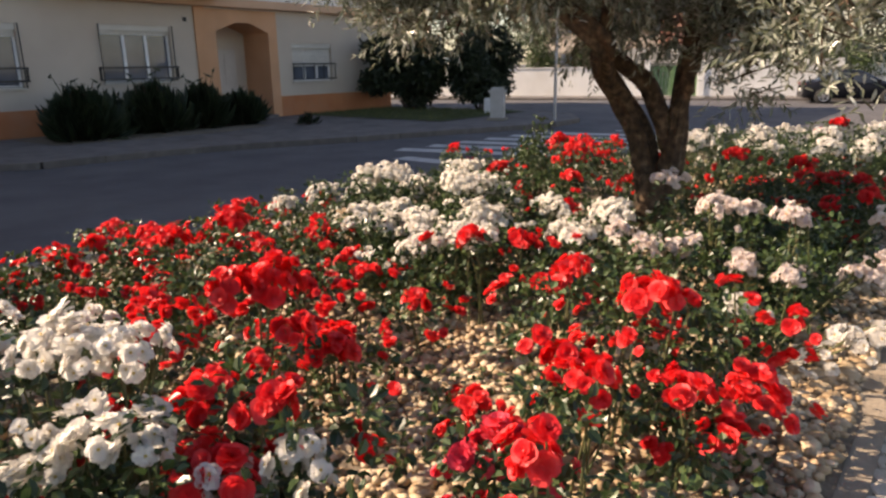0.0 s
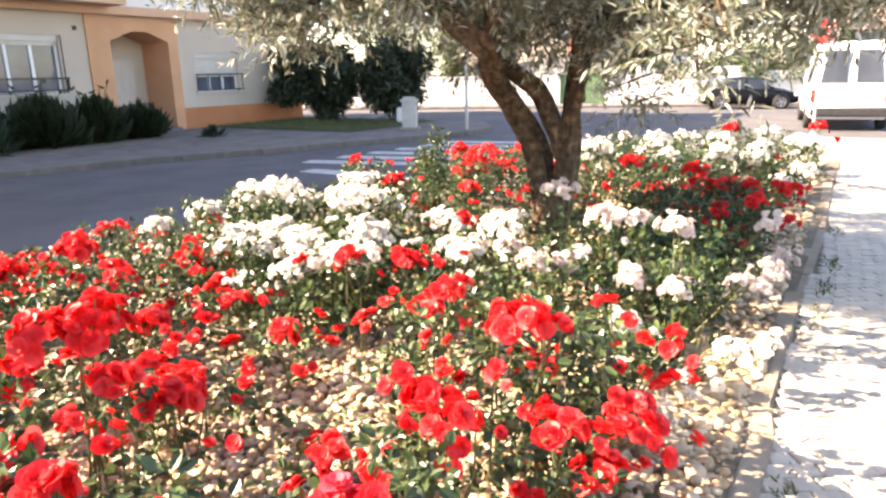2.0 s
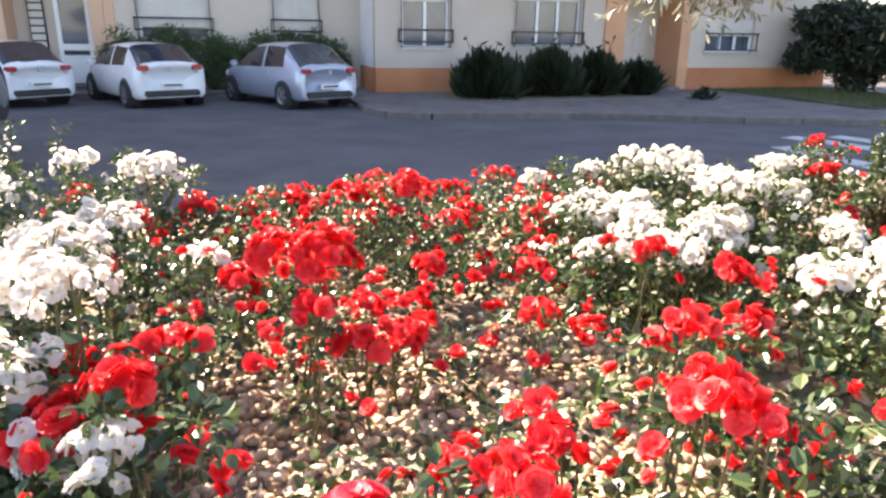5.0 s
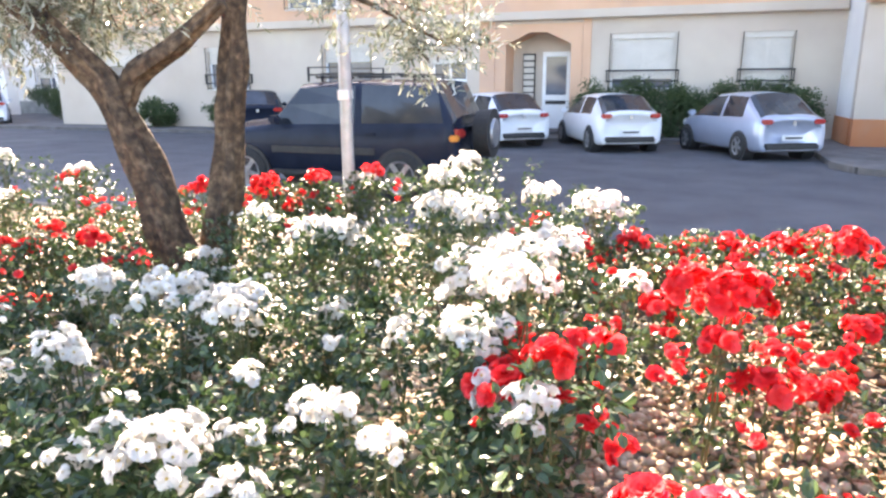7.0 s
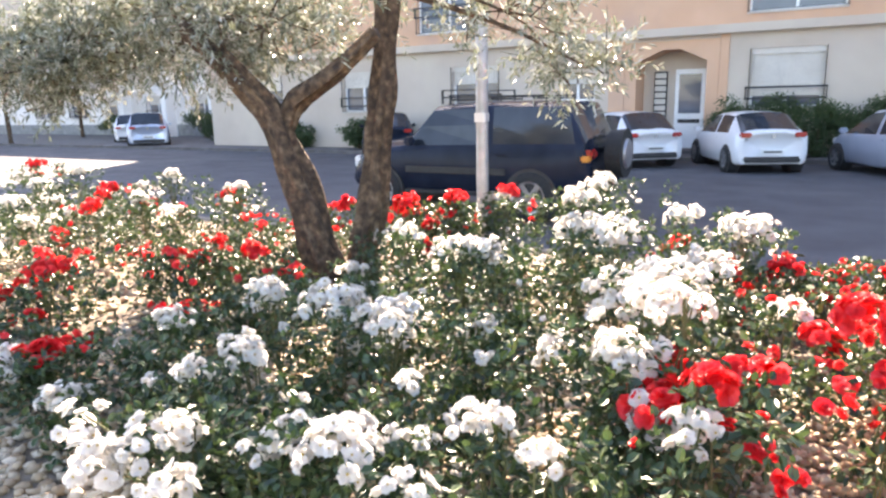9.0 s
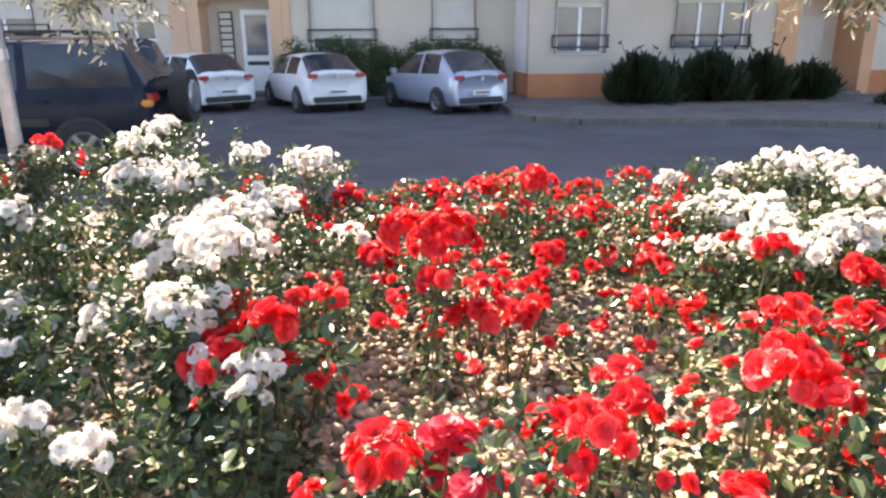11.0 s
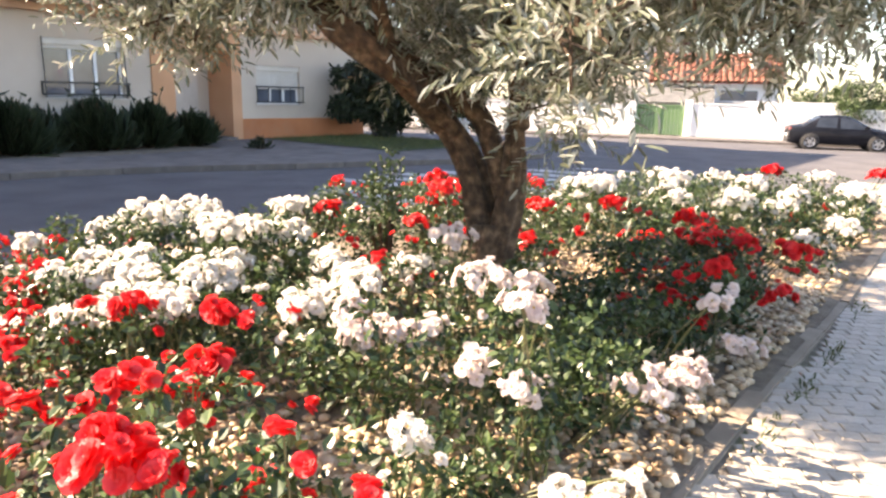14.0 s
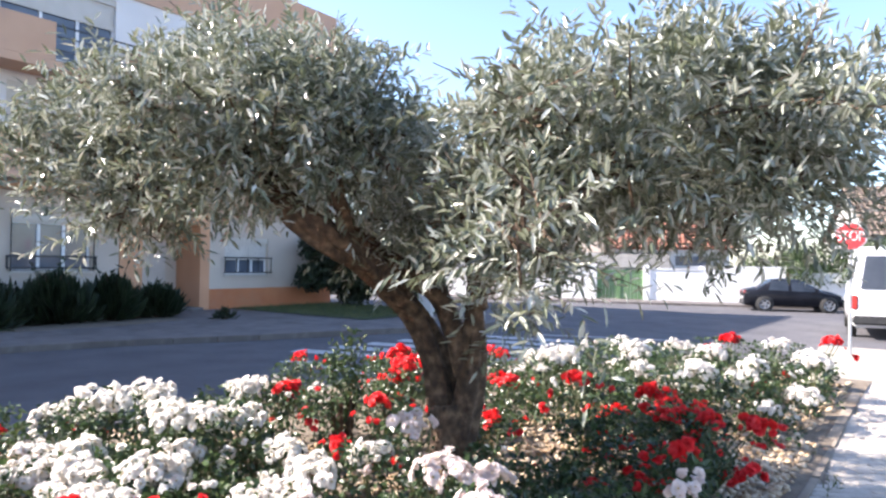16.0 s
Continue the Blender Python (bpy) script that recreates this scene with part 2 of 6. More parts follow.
def bent(pts, steps=5):
    """A smooth run of points through the given ones (Catmull-Rom)."""
    p = [Vector(q) for q in pts]
    p = [2 * p[0] - p[1], *p, 2 * p[-1] - p[-2]]
    out = []
    for i in range(1, len(p) - 2):
        for s in range(steps):
            u = s / steps
            out.append(0.5 * (2 * p[i] + (p[i + 1] - p[i - 1]) * u + (2 * p[i - 1] - 5 * p[i] + 4 * p[i + 1] - p[i + 2]) * u * u + (3 * p[i] - p[i - 1] - 3 * p[i + 1] + p[i + 2]) * u**3))
    return out + [p[-2]]


def raw_part(name, verts, faces, mat, parent=None, label="", kind=""):
    me = bpy.data.meshes.new(name)
    me.from_pydata([tuple(v) for v in verts], [], faces)
    me.update()
    me.materials.append(mat)
    ob = new(name, me)
    if parent:
        ob.parent = parent
    return tagged(ob, label, "", "", kind)


def leaf_mesh(places, ways, ups, lengths, widths, fold=0.25, curl=0.15):
    """Many folded leaves at once: each two faces along a midrib, from arrays of foot, direction, up, length and width."""
    n = len(places)
    ways = ways / np.linalg.norm(ways, axis=1, keepdims=True)
    side = np.cross(ways, ups)
    side /= np.linalg.norm(side, axis=1, keepdims=True) + 1e-9
    up = np.cross(side, ways)
    L, W = lengths[:, None], widths[:, None]
    foot, tip = places, places + ways * L - up * L * curl
    q1 = places + ways * L * 0.33
    q2 = places + ways * L * 0.72 - up * L * curl * 0.4
    v = np.stack([foot, q1 + side * W * 0.5 + up * W * fold, q2 + side * W * 0.42 + up * W * fold, tip,
                  q2 - side * W * 0.42 + up * W * fold, q1 - side * W * 0.5 + up * W * fold], 1).reshape(-1, 3)
    base = (np.arange(n) * 6)[:, None]
    faces = np.concatenate([base + np.array([[0, 1, 2, 3]]), base + np.array([[0, 3, 4, 5]])]).tolist()
    return v, faces


RNG = np.random.default_rng(7)


def unit(n):
    v = RNG.normal(size=(n, 3))
    return v / np.linalg.norm(v, axis=1, keepdims=True)


# ---- ground, kerbs and bed ----
bm = bmesh.new()
bmesh.ops.create_grid(bm, x_segments=24, y_segments=24, size=700)
setting("ground", bm, ASPHALT, "worn dark grey asphalt road reaching to the horizon", "road")

# opposite pavement in front of the cream block, with its rounded corner
OPP = [(-30, 4.3), (-14.8, 4.3), (-13.9, 4.6), (-13.3, 5.4), (-13.1, 7.6), (-12.6, 9.2), (-11.5, 11.6), (-10.7, 13.8), (-9.9, 15.6), (-9.35, 17.2), (-9.5, 18.9), (-10.6, 20.4), (-13.0, 21.4), (-30, 21.4)]
setting("pavement_1", prism(OPP, -0.1, 0.12), PAVING, "pale worn paving in front of the cream apartment block", "pavement")
setting("pavement_2", prism([(-30, -60), (-19.3, -60), (-19.3, 4.3), (-30, 4.3)], -0.1, 0.12), PAVING, "pale paving strip behind the parked cars", "pavement")


def kerb_run(points, z, width, name, label, category, step=1.0, height=0.14, mat=None):
    """Kerb stones laid end to end along a line, each a bevelled block of its own."""
    run = tagged(new(name), label, category, "", "structure")
    for (x0, y0), (x1, y1) in zip(points, points[1:]):
        length = math.hypot(x1 - x0, y1 - y0)
        count = max(1, round(length / step))
        piece = length / count
        me = None
        for i in range(count):
            u = (i + 0.5) / count
            if me is None:
                b = bmesh.new()
                box(b, -piece / 2 + 0.004, piece / 2 - 0.004, -width / 2, width / 2, -0.2, height / 2, bevel=0.012)
                ob = part("kerb_stone", b, mat or CONCRETE, run)
                me = ob.data
            else:
                ob = new("kerb_stone", me)
                ob.parent = run
            ob.matrix_basis = pose(x0 + (x1 - x0) * u, y0 + (y1 - y0) * u, z + random.uniform(-0.004, 0.004), random.uniform(-0.6, 0.6), 0, math.degrees(math.atan2(y1 - y0, x1 - x0)) + random.uniform(-0.4, 0.4))
    return run


kerb_run([(x + 0.02, y) for x, y in OPP[1:13]], 0.06, 0.16, "kerb_1", "worn pinkish grey kerb stones along the opposite pavement", "kerb", 1.0, 0.14, KERBSTONE)
EDGE = [(-0.075, -10), (-0.075, 1), (-0.075, 3.35), (-0.12, 3.6), (-0.135, 5), (-0.11, 7.5), (-0.22, 12.4)]
kerb_run(EDGE, 0.237, 0.115, "kerb_2", "weathered tan concrete edging stones beside the rose bed", "kerb", 1.0, 0.09, EDGING)
kerb_run([(-6.0, -10), (-6.0, 8), (-5.0, 11), (-3.2, 12.7), (-0.3, 12.7)], 0.1, 0.2, "kerb_3", "worn sandy kerb stones between rose bed and road", "kerb", 1.0, 0.1, EDGING)


def bed_height(x, y):
    return 0.285 - 0.13 * min(1, max(0, (-2.0 - x) / 3.5)) + 0.02 * noise.noise(Vector((x * 1.3, y * 1.3, 0)))


bm = bmesh.new()
bmesh.ops.create_grid(bm, x_segments=60, y_segments=120, size=1)
for v in bm.verts:
    x, y = -3.02 + v.co.x * 2.9, 1.35 + v.co.y * 11.3
    if y > 8:
        x = max(x, -5.9 + (y - 8) * 0.56)
    v.co = (x, y, bed_height(x, y))
setting("ground_bed", bm, SOIL, "brown stony soil of the rose bed", "soil")

# planted strip along the foot of the block
setting("ground_planting", prism([(-18.55, 6.8), (-16.0, 6.8), (-15.6, 8.5), (-15.5, 11.0), (-15.9, 12.7), (-18.55, 12.8)], 0.05, 0.127), SOIL, "dusty brown soil strip under the dark shrubs", "soil")

# near pavement, laid with limestone setts
setting("pavement_3", prism([(-0.03, -30), (9, -30), (9, 12.7), (-0.19, 12.7), (-0.07, 7.5), (-0.095, 5), (-0.08, 3.6), (-0.03, 3.35)], -0.1, 0.262), JOINT, "sandy joint bed of the limestone sett pavement", "pavement")

setting("pavement_5", prism([(-1.1, 13.4), (9, 13.4), (9, 18.6), (-1.5, 18.6)], -0.1, 0.1), CONCRETE, "pale worn concrete pavement round the stop sign", "pavement")

# crossing stripes and road lines
def stripe(x, y, length, width, turn):
    b = bmesh.new()
    box(b, -length / 2, length / 2, -width / 2, width / 2, 0.001, 0.006)
    ob = tagged(part("road_marking", b, ROADPAINT), "worn white painted crossing stripe on the asphalt", "road marking", "crossing stripes", "structure")
    ob.matrix_basis = pose(x, y, 0, 0, 0, turn)


ROADPAINT = material("road_paint", [(0.36, 0.36, 0.36), (0.48, 0.48, 0.47)], 0.7, 4, stain=(0.2, 0.2, 0.2), stain_scale=3)
for i in range(6):
    stripe(-7.7 + 0.13 * i, 11.5 + 0.9 * i, 3.9, 0.45, 14)
stripe(-7.45, 10.0, 2.4, 0.42, -1)
stripe(-5.8, 17.6, 3.4, 0.15, 20)

# grass patch by the end of the block
bm = bmesh.new()
bmesh.ops.create_grid(bm, x_segments=20, y_segments=14, size=1)
for v in bm.verts:
    v.co = (-15.4 + v.co.x * 3.1, 18.2 + v.co.y * 2.3, 0.135 + 0.03 * noise.noise(v.co * 6))
setting("ground_grass", bm, material("grass_soil", [(0.03, 0.045, 0.015), (0.06, 0.075, 0.028)], 0.95, 6, 0.6, 50), "dark shaded grass patch beside the block", "grass")

# street end: far pavement and whitewashed wall, running aslant
FAR = Matrix.Translation((-12.8, 33.0, 0)) @ pose(0, 0, 0, 0, 0, 19.5)
far_turn = 19.5


def far_setting(name, b, mat, label, category):
    ob = setting(name, b, mat, label, category)
    ob.matrix_world = FAR
    return ob


far_setting("pavement_4", boxes((-30, 40, -2.2, 0.3, -0.1, 0.1)), PAVING, "pale sunlit pavement below the whitewashed wall", "pavement")
wall_bm = boxes((-30, -0.35, 0, 0.25, 0, 1.45), (2.35, 4.6, 0, 0.25, 0, 1.55), (4.6, 8.2, 0, 0.25, 0, 1.75), (11.5, 13.6, 0.0, 0.25, 0, 2.3), (14.6, 40, 0, 0.25, 0, 2.3), (13.6, 14.6, 0, 0.25, 1.95, 2.3))
box(wall_bm, 8.2, 11.5, 0, 0.25, 0, 1.5)
far_setting("wall_far", wall_bm, WHITEWASH, "uneven whitewashed garden wall in full sun", "wall")
far_setting("trim", boxes((2.35, 4.6, -0.03, 0.28, 1.552, 1.61), (-30, -0.35, -0.03, 0.28, 1.452, 1.5), (11.5, 40, -0.04, 0.29, 2.302, 2.37)), WHITEWASH, "whitewashed coping along the garden wall", "coping")
for px in (-0.3, 2.2):
    far_setting("trim_gate", boxes((px - 0.17, px + 0.17, -0.05, 0.3, 0, 1.75), bevel=0.02), WHITEWASH, "whitewashed gate pier", "gate pier")

gate = thing("garage_gate", "green painted metal garage gate, closed, in a white wall", "gate", FAR @ Vector((0, 0, 0)), far_turn)
part("gate_frame", boxes((-0.12, -0.04, 0.08, 0.14, 0.1, 1.5), (1.95, 2.03, 0.08, 0.14, 0.1, 1.5), (-0.04, 1.95, 0.08, 0.14, 1.42, 1.5), (0.93, 0.98, 0.075, 0.145, 0.1, 1.42)), GREENGATE, gate)
for i in range(12):
    x = -0.04 + i * 0.166
    part("board", boxes((x, x + 0.155, 0.1, 0.125, 0.12, 1.42)), GREENGATE, gate)
far_door = thing("garden_door", "dark barred garden door in the whitewashed wall", "door", FAR @ Vector((13.6, 0, 0)), far_turn)
part("door_frame", boxes((0.0, 0.06, 0.05, 0.15, 0, 1.95), (0.94, 1.0, 0.05, 0.15, 0, 1.95), (0.06, 0.94, 0.05, 0.15, 1.88, 1.95)), IRON, far_door)
part("door_panel", boxes((0.06, 0.94, 0.12, 0.15, 0, 1.88)), TRIM, far_door)
for i in range(6):
    part("bar", boxes((0.13 + i * 0.14, 0.15 + i * 0.14, 0.08, 0.1, 0.1, 1.85)), IRON, far_door)


def tiled_slope(bm, x0, x1, y0, z0, y1, z1, cols, rows):
    """Rows of overlapping half-round clay tiles on a slope from (y0, z0) up to (y1, z1)."""
    for r in range(rows):
        u0, u1 = r / rows, (r + 1.12) / rows
        for c in range(cols):
            w = (x1 - x0) / cols
            cx = x0 + w * (c + 0.5)
            ring = []
            for u, lift, k in ((u0, 0.05, 1.0), (u1, 0.02, 0.85)):
                yy, zz = y0 + (y1 - y0) * u, z0 + (z1 - z0) * u + lift
                ring.append([bm.verts.new((cx + math.cos(a) * w * 0.52 * k, yy, zz + math.sin(a) * w * 0.34)) for a in (0, 0.8, 1.57, 2.34, 3.14)])
            for k in range(4):
                bm.faces.new((ring[0][k], ring[0][k + 1], ring[1][k + 1], ring[1][k]))


def cottage(name, label, x0, x1, y0, y1, eave, ridge, tile, walls, chimney=None):
    h = thing(name, label, "house", FAR @ Vector((0, 0, 0)), far_turn)
    part("wall", boxes((x0, x1, y0, y1, 0, eave)), walls, h)
    ym = (y0 + y1) / 2
    for x in (x0, x1):
        b = bmesh.new()
        vs = [b.verts.new((x, yy, zz)) for yy, zz in ((y0, eave), (y1, eave), (ym, ridge))]
        b.faces.new(vs)
        part("gable", b, walls, h)
    b = prism([(x0 - 0.3, y0 - 0.3), (x1 + 0.3, y0 - 0.3), (x1 + 0.3, y1 + 0.3), (x0 - 0.3, y1 + 0.3)], eave, eave + 0.06)
    part("eave_board", b, walls, h)
    roof = part("roof", boxes((x0 - 0.25, x1 + 0.25, ym - 0.1, ym + 0.1, ridge - 0.1, ridge + 0.08)), tile, h)
    cols, rows = int((x1 - x0) / 0.26), int((ym - y0) / 0.4)
    b = bmesh.new()
    tiled_slope(b, x0 - 0.3, x1 + 0.3, y0 - 0.35, eave + 0.07, ym, ridge, cols, rows)
    ob = part("roof_tiles", b, tile, h)
    ob["kind"] = "stuff"
    b = bmesh.new()
    vs = [b.verts.new(p) for p in ((x0 - 0.3, y0 - 0.35, eave + 0.06), (x1 + 0.3, y0 - 0.35, eave + 0.06), (x1 + 0.3, ym, ridge), (x0 - 0.3, ym, ridge), (x1 + 0.3, y1 + 0.35, eave + 0.06), (x0 - 0.3, y1 + 0.35, eave + 0.06))]
    b.faces.new((vs[0], vs[1], vs[2], vs[3]))
    b.faces.new((vs[3], vs[2], vs[4], vs[5]))
    part("roof_deck", b, tile, h)
    if chimney:
        cx, cy, cz = chimney
        part("chimney", boxes((cx - 0.25, cx + 0.25, cy - 0.25, cy + 0.25, cz - 1.0, cz), (cx - 0.32, cx + 0.32, cy - 0.32, cy + 0.32, cz - 0.12, cz - 0.04), bevel=0.01), walls, h)
    return h


house = cottage("cottage", "white cottage with a red clay tile roof and chimney", 0.4, 6.2, 3.5, 9.0, 2.5, 4.1, ROOFTILE, WHITEWASH, (5.2, 4.7, 3.9))
win = part("window", boxes((3.6, 5.3, 3.44, 3.49, 1.75, 2.25)), GLASS, house, "dark horizontal window")
part("sill", boxes((3.5, 5.4, 3.36, 3.47, 1.66, 1.73)), WHITE, win)
cottage("outbuilding", "low grey building with a weathered brown tile roof", 12.9, 27.0, 4.5, 13.5, 3.2, 6.2, OLDTILE, GREY_ROOF)
shed = thing("garage_shed", "small garage with a grey fibre cement roof behind the gate", "shed", FAR @ Vector((0, 0, 0)), far_turn)
part("wall", boxes((-1.2, 3.0, 1.5, 3.4, 0, 1.75)), WHITEWASH, shed)
b = bmesh.new()
vs = [b.verts.new(p) for p in ((-1.5, 0.9, 1.62), (3.3, 0.9, 1.62), (3.3, 3.45, 2.4), (-1.5, 3.45, 2.4))]
b.faces.new(vs)
bmesh.ops.solidify(b, geom=b.faces[:], thickness=0.06)
part("roof", b, GREY_ROOF, shed)
farblock = thing("distant_house", "cream house beyond the garden wall", "house", (-24.0, 52.0, 0), 15)
part("wall", boxes((-5, 5, 0, 8, 0, 6.2)), CREAM, farblock)
part("roof", boxes((-5.4, 5.4, -0.4, 8.4, 6.2, 6.5)), ROOFTILE, farblock)
for wx in (-3.2, 0.2, 3.4):
    for wz in (1.2, 4.0):
        part("window", boxes((wx - 0.6, wx + 0.6, -0.04, 0.02, wz, wz + 1.2)), GLASS, farblock)


# ---- apartment block ----
def pierced(y0, y1, z0, z1, holes, x, thick=0.3):
    """A wall in the plane x (outside face), thick to the -x side, with rectangular holes (y0, y1, z0, z1)."""
    ys = sorted({y0, y1, *[h[0] for h in holes], *[h[1] for h in holes]})
    zs = sorted({z0, z1, *[h[2] for h in holes], *[h[3] for h in holes]})
    b = bmesh.new()
    for ya, yb in zip(ys, ys[1:]):
        if not y0 <= ya < y1:
            continue
        for za, zb in zip(zs, zs[1:]):
            if not z0 <= za < z1 or any(h[0] <= ya < h[1] and h[2] <= za < h[3] for h in holes):
                continue
            box(b, x - thick, x, ya, yb, za, zb)
    bmesh.ops.remove_doubles(b, verts=b.verts, dist=0.001)
    return b


def window(parent, x, y0, y1, z0, z1, panes=2, shutter=0.0, grille=0.0, posts=True):
    """A window set into its opening: frame, mullions, panes, a roller shutter let down by a share, a sill and a low iron grille."""
    w = part("window", boxes((x - 0.2, x - 0.13, y0, y0 + 0.06, z0, z1), (x - 0.2, x - 0.13, y1 - 0.06, y1, z0, z1), (x - 0.2, x - 0.13, y0 + 0.06, y1 - 0.06, z1 - 0.06, z1), (x - 0.2, x - 0.13, y0 + 0.06, y1 - 0.06, z0, z0 + 0.06)), WHITE, parent, "white window frame")
    step = (y1 - y0 - 0.12) / panes
    for i in range(panes):
        ya = y0 + 0.06 + i * step
        part("pane", boxes((x - 0.18, x - 0.165, ya, ya + step, z0 + 0.06, z1 - 0.06)), GLASS, w)
        if i:
            part("mullion", boxes((x - 0.195, x - 0.12, ya - 0.04, ya + 0.04, z0 + 0.06, z1 - 0.06)), WHITE, w)
    part("sill", boxes((x - 0.13, x + 0.05, y0 - 0.04, y1 + 0.04, z0 - 0.05, z0), bevel=0.008), SHUTTER, w)
    part("shutter_box", boxes((x - 0.128, x - 0.04, y0, y1, z1 - 0.16, z1)), SHUTTER, w)
    if shutter:
        n = int((z1 - z0) * shutter / 0.055)
        for i in range(n):
            zt = z1 - 0.16 - i * 0.055
            part("slat", boxes((x - 0.115, x - 0.1, y0 + 0.01, y1 - 0.01, zt - 0.052, zt)), SHUTTER, w)
    if grille:
        g = part("grille", boxes((x + 0.08, x + 0.105, y0 - 0.12, y1 + 0.12, z0 + grille - 0.05, z0 + grille), (x + 0.08, x + 0.105, y0 - 0.12, y1 + 0.12, z0 + grille - 0.36, z0 + grille - 0.31), (x + 0.08, x + 0.105, y0 - 0.05, y1 + 0.05, z0 + 0.02, z0 + 0.04)), IRON, w, "black iron window rail")
        for s in (y0 - 0.1, y1 + 0.1):
            part("bracket", boxes((x, x + 0.08, s - 0.012, s + 0.012, z0 + grille - 0.34, z0 + grille)), IRON, g)
        ends = [(x + 0.06, x + 0.085, y - 0.012, y + 0.012, z0, z1 if posts else z0 + grille) for y in (y0 - 0.03, y1 + 0.03)]
        for e in ends:
            part("post", boxes(e), IRON, g)
    return w


def arched_door(parent, x, y0, y1, top, spring, mat, deep):
    """A porch recess with a shallow pointed arch: surround, cheeks, ceiling and a door at its back."""
    ym = (y0 + y1) / 2
    b = bmesh.new()
    front = [(y0 - 0.35, 0.1), (y0, 0.1), (y0, spring), (ym - 0.25, top), (ym + 0.25, top), (y1, spring), (y1, 0.1), (y1 + 0.35, 0.1), (y1 + 0.35, 3.45), (y0 - 0.35, 3.45)]
    f = [b.verts.new((x + 0.035, y, z)) for y, z in front]
    k = [b.verts.new((x - deep, y, z)) for y, z in front]
    for quad in ((0, 1, 2, 9), (2, 3, 9), (3, 4, 8, 9), (4, 5, 8), (5, 6, 7, 8)):
        b.faces.new([f[q] for q in quad])
    for i in range(7):
        b.faces.new((f[i], f[i + 1], k[i + 1], k[i]))
    for i in (7, 8, 9):
        j = (i + 1) % 10
        b.faces.new((f[i], f[j], k[j], k[i]))
    p = part("porch", b, mat, parent, "salmon porch surround with a pointed arch")
    part("back_wall", boxes((x - deep - 0.05, x - deep, y0, y1, 0.1, top)), CREAM, p)
    part("doorstep", boxes((x - deep, x + 0.35, y0 + 0.1, y1 - 0.05, 0.1, 0.22), bevel=0.015), PAVING, p)
    return p


XA, XB = -18.65, -20.9
block = thing("apartment_building", "cream three storey apartment block with terracotta plinth and shuttered windows", "building")
W1, W2, W4 = (6.05, 7.4, 1.32, 2.85), (9.4, 11.45, 1.38, 2.9), (15.85, 17.65, 1.25, 2.5)
UP = [(6.0, 7.5, 4.9, 6.2), (9.2, 11.6, 4.2, 6.3), (15.8, 17.6, 4.9, 6.2), (6.0, 7.5, 7.8, 9.1), (9.0, 12.0, 7.1, 9.2), (15.8, 17.6, 7.8, 9.1)]
part("wall", pierced(5.3, 20.7, 0.78, 3.5, [W1, W2, W4, (12.85, 15.0, 0.78, 3.15)], XA), CREAM, block, "cream rendered wall")
part("upper_wall", pierced(5.3, 20.7, 3.75, 9.4, UP, XA), PALEBLUE, block, "pale rendered upper wall")
part("plinth", pierced(5.3, 20.7, 0.1, 0.78, [(12.85, 15.0, 0.1, 0.78)], XA + 0.03, 0.33), ORANGE, block, "terracotta rendered plinth")
part("ledge", boxes((XA - 0.3, XA + 0.28, 5.3, 20.9, 3.5, 3.75), bevel=0.02), PINKISH, block)
part("pilaster", boxes((XA, XA + 0.06, 12.25, 12.6, 0.12, 3.5)), PORCH, block)
part("side_wall", boxes((XA - 9, XA - 0.3, 5.3, 5.6, 0.78, 10.2)), PALEBLUE, block)
part("side_plinth", boxes((XA - 9, XA - 0.3, 5.27, 5.6, 0.1, 0.78)), ORANGE, block, "terracotta rendered plinth")
part("end_wall", boxes((XA - 9, XA - 0.3, 20.4, 20.7, 0.1, 10.2)), CREAM, block)
part("back_wall", boxes((XA - 9.3, XA - 9, 5.3, 20.7, 0.1, 10.2)), CREAM, block)
part("parapet", boxes((XA - 0.3, XA + 0.05, 5.25, 20.75, 9.4, 11.3)), PINKISH, block, "salmon rendered parapet")
part("roof", boxes((XA - 9, XA - 0.3, 5.6, 20.4, 9.6, 9.8)), GREY_ROOF, block)
for y, h in ((17.3, 11.2), (20.0, 10.9), (11.5, 11.0)):
    c = part("chimney", boxes((XA - 1.6, XA - 1.1, y - 0.3, y + 0.3, 9.8, h)), CREAM, block)
    part("chimney_cap", boxes((XA - 1.7, XA - 1.0, y - 0.4, y + 0.4, h, h + 0.1), (XA - 1.55, XA - 1.15, y - 0.25, y + 0.25, h + 0.1, h + 0.4), bevel=0.01), PINKISH, c)
window(block, XA, *W1, panes=2, shutter=0.12, grille=0.5)
window(block, XA, *W2, panes=3, shutter=0.1, grille=0.42)
w4 = window(block, XA, *W4, panes=3, shutter=0.5, grille=0.0)
g = part("grille", boxes((XA + 0.1, XA + 0.13, 15.75, 17.75, 1.8, 1.84), (XA + 0.1, XA + 0.13, 15.75, 17.75, 1.3, 1.34)), IRON, w4, "black iron window grille")
for y in (15.8, 16.25, 16.7, 17.15, 17.7):
    part("bar", boxes((XA + 0.105, XA + 0.125, y - 0.012, y + 0.012, 1.3, 1.84)), IRON, g)
for h in UP:
    window(block, XA, *h, panes=2 if h[1] - h[0] < 2 else 3, shutter=0.35)
pr = arched_door(block, XA, 12.95, 14.9, 3.08, 2.8, PORCH, 1.3)
d = part("door", boxes((XA - 1.26, XA - 1.2, 13.45, 14.45, 0.22, 2.3), bevel=0.01), DOORPAINT, block, "pale panelled entrance door")
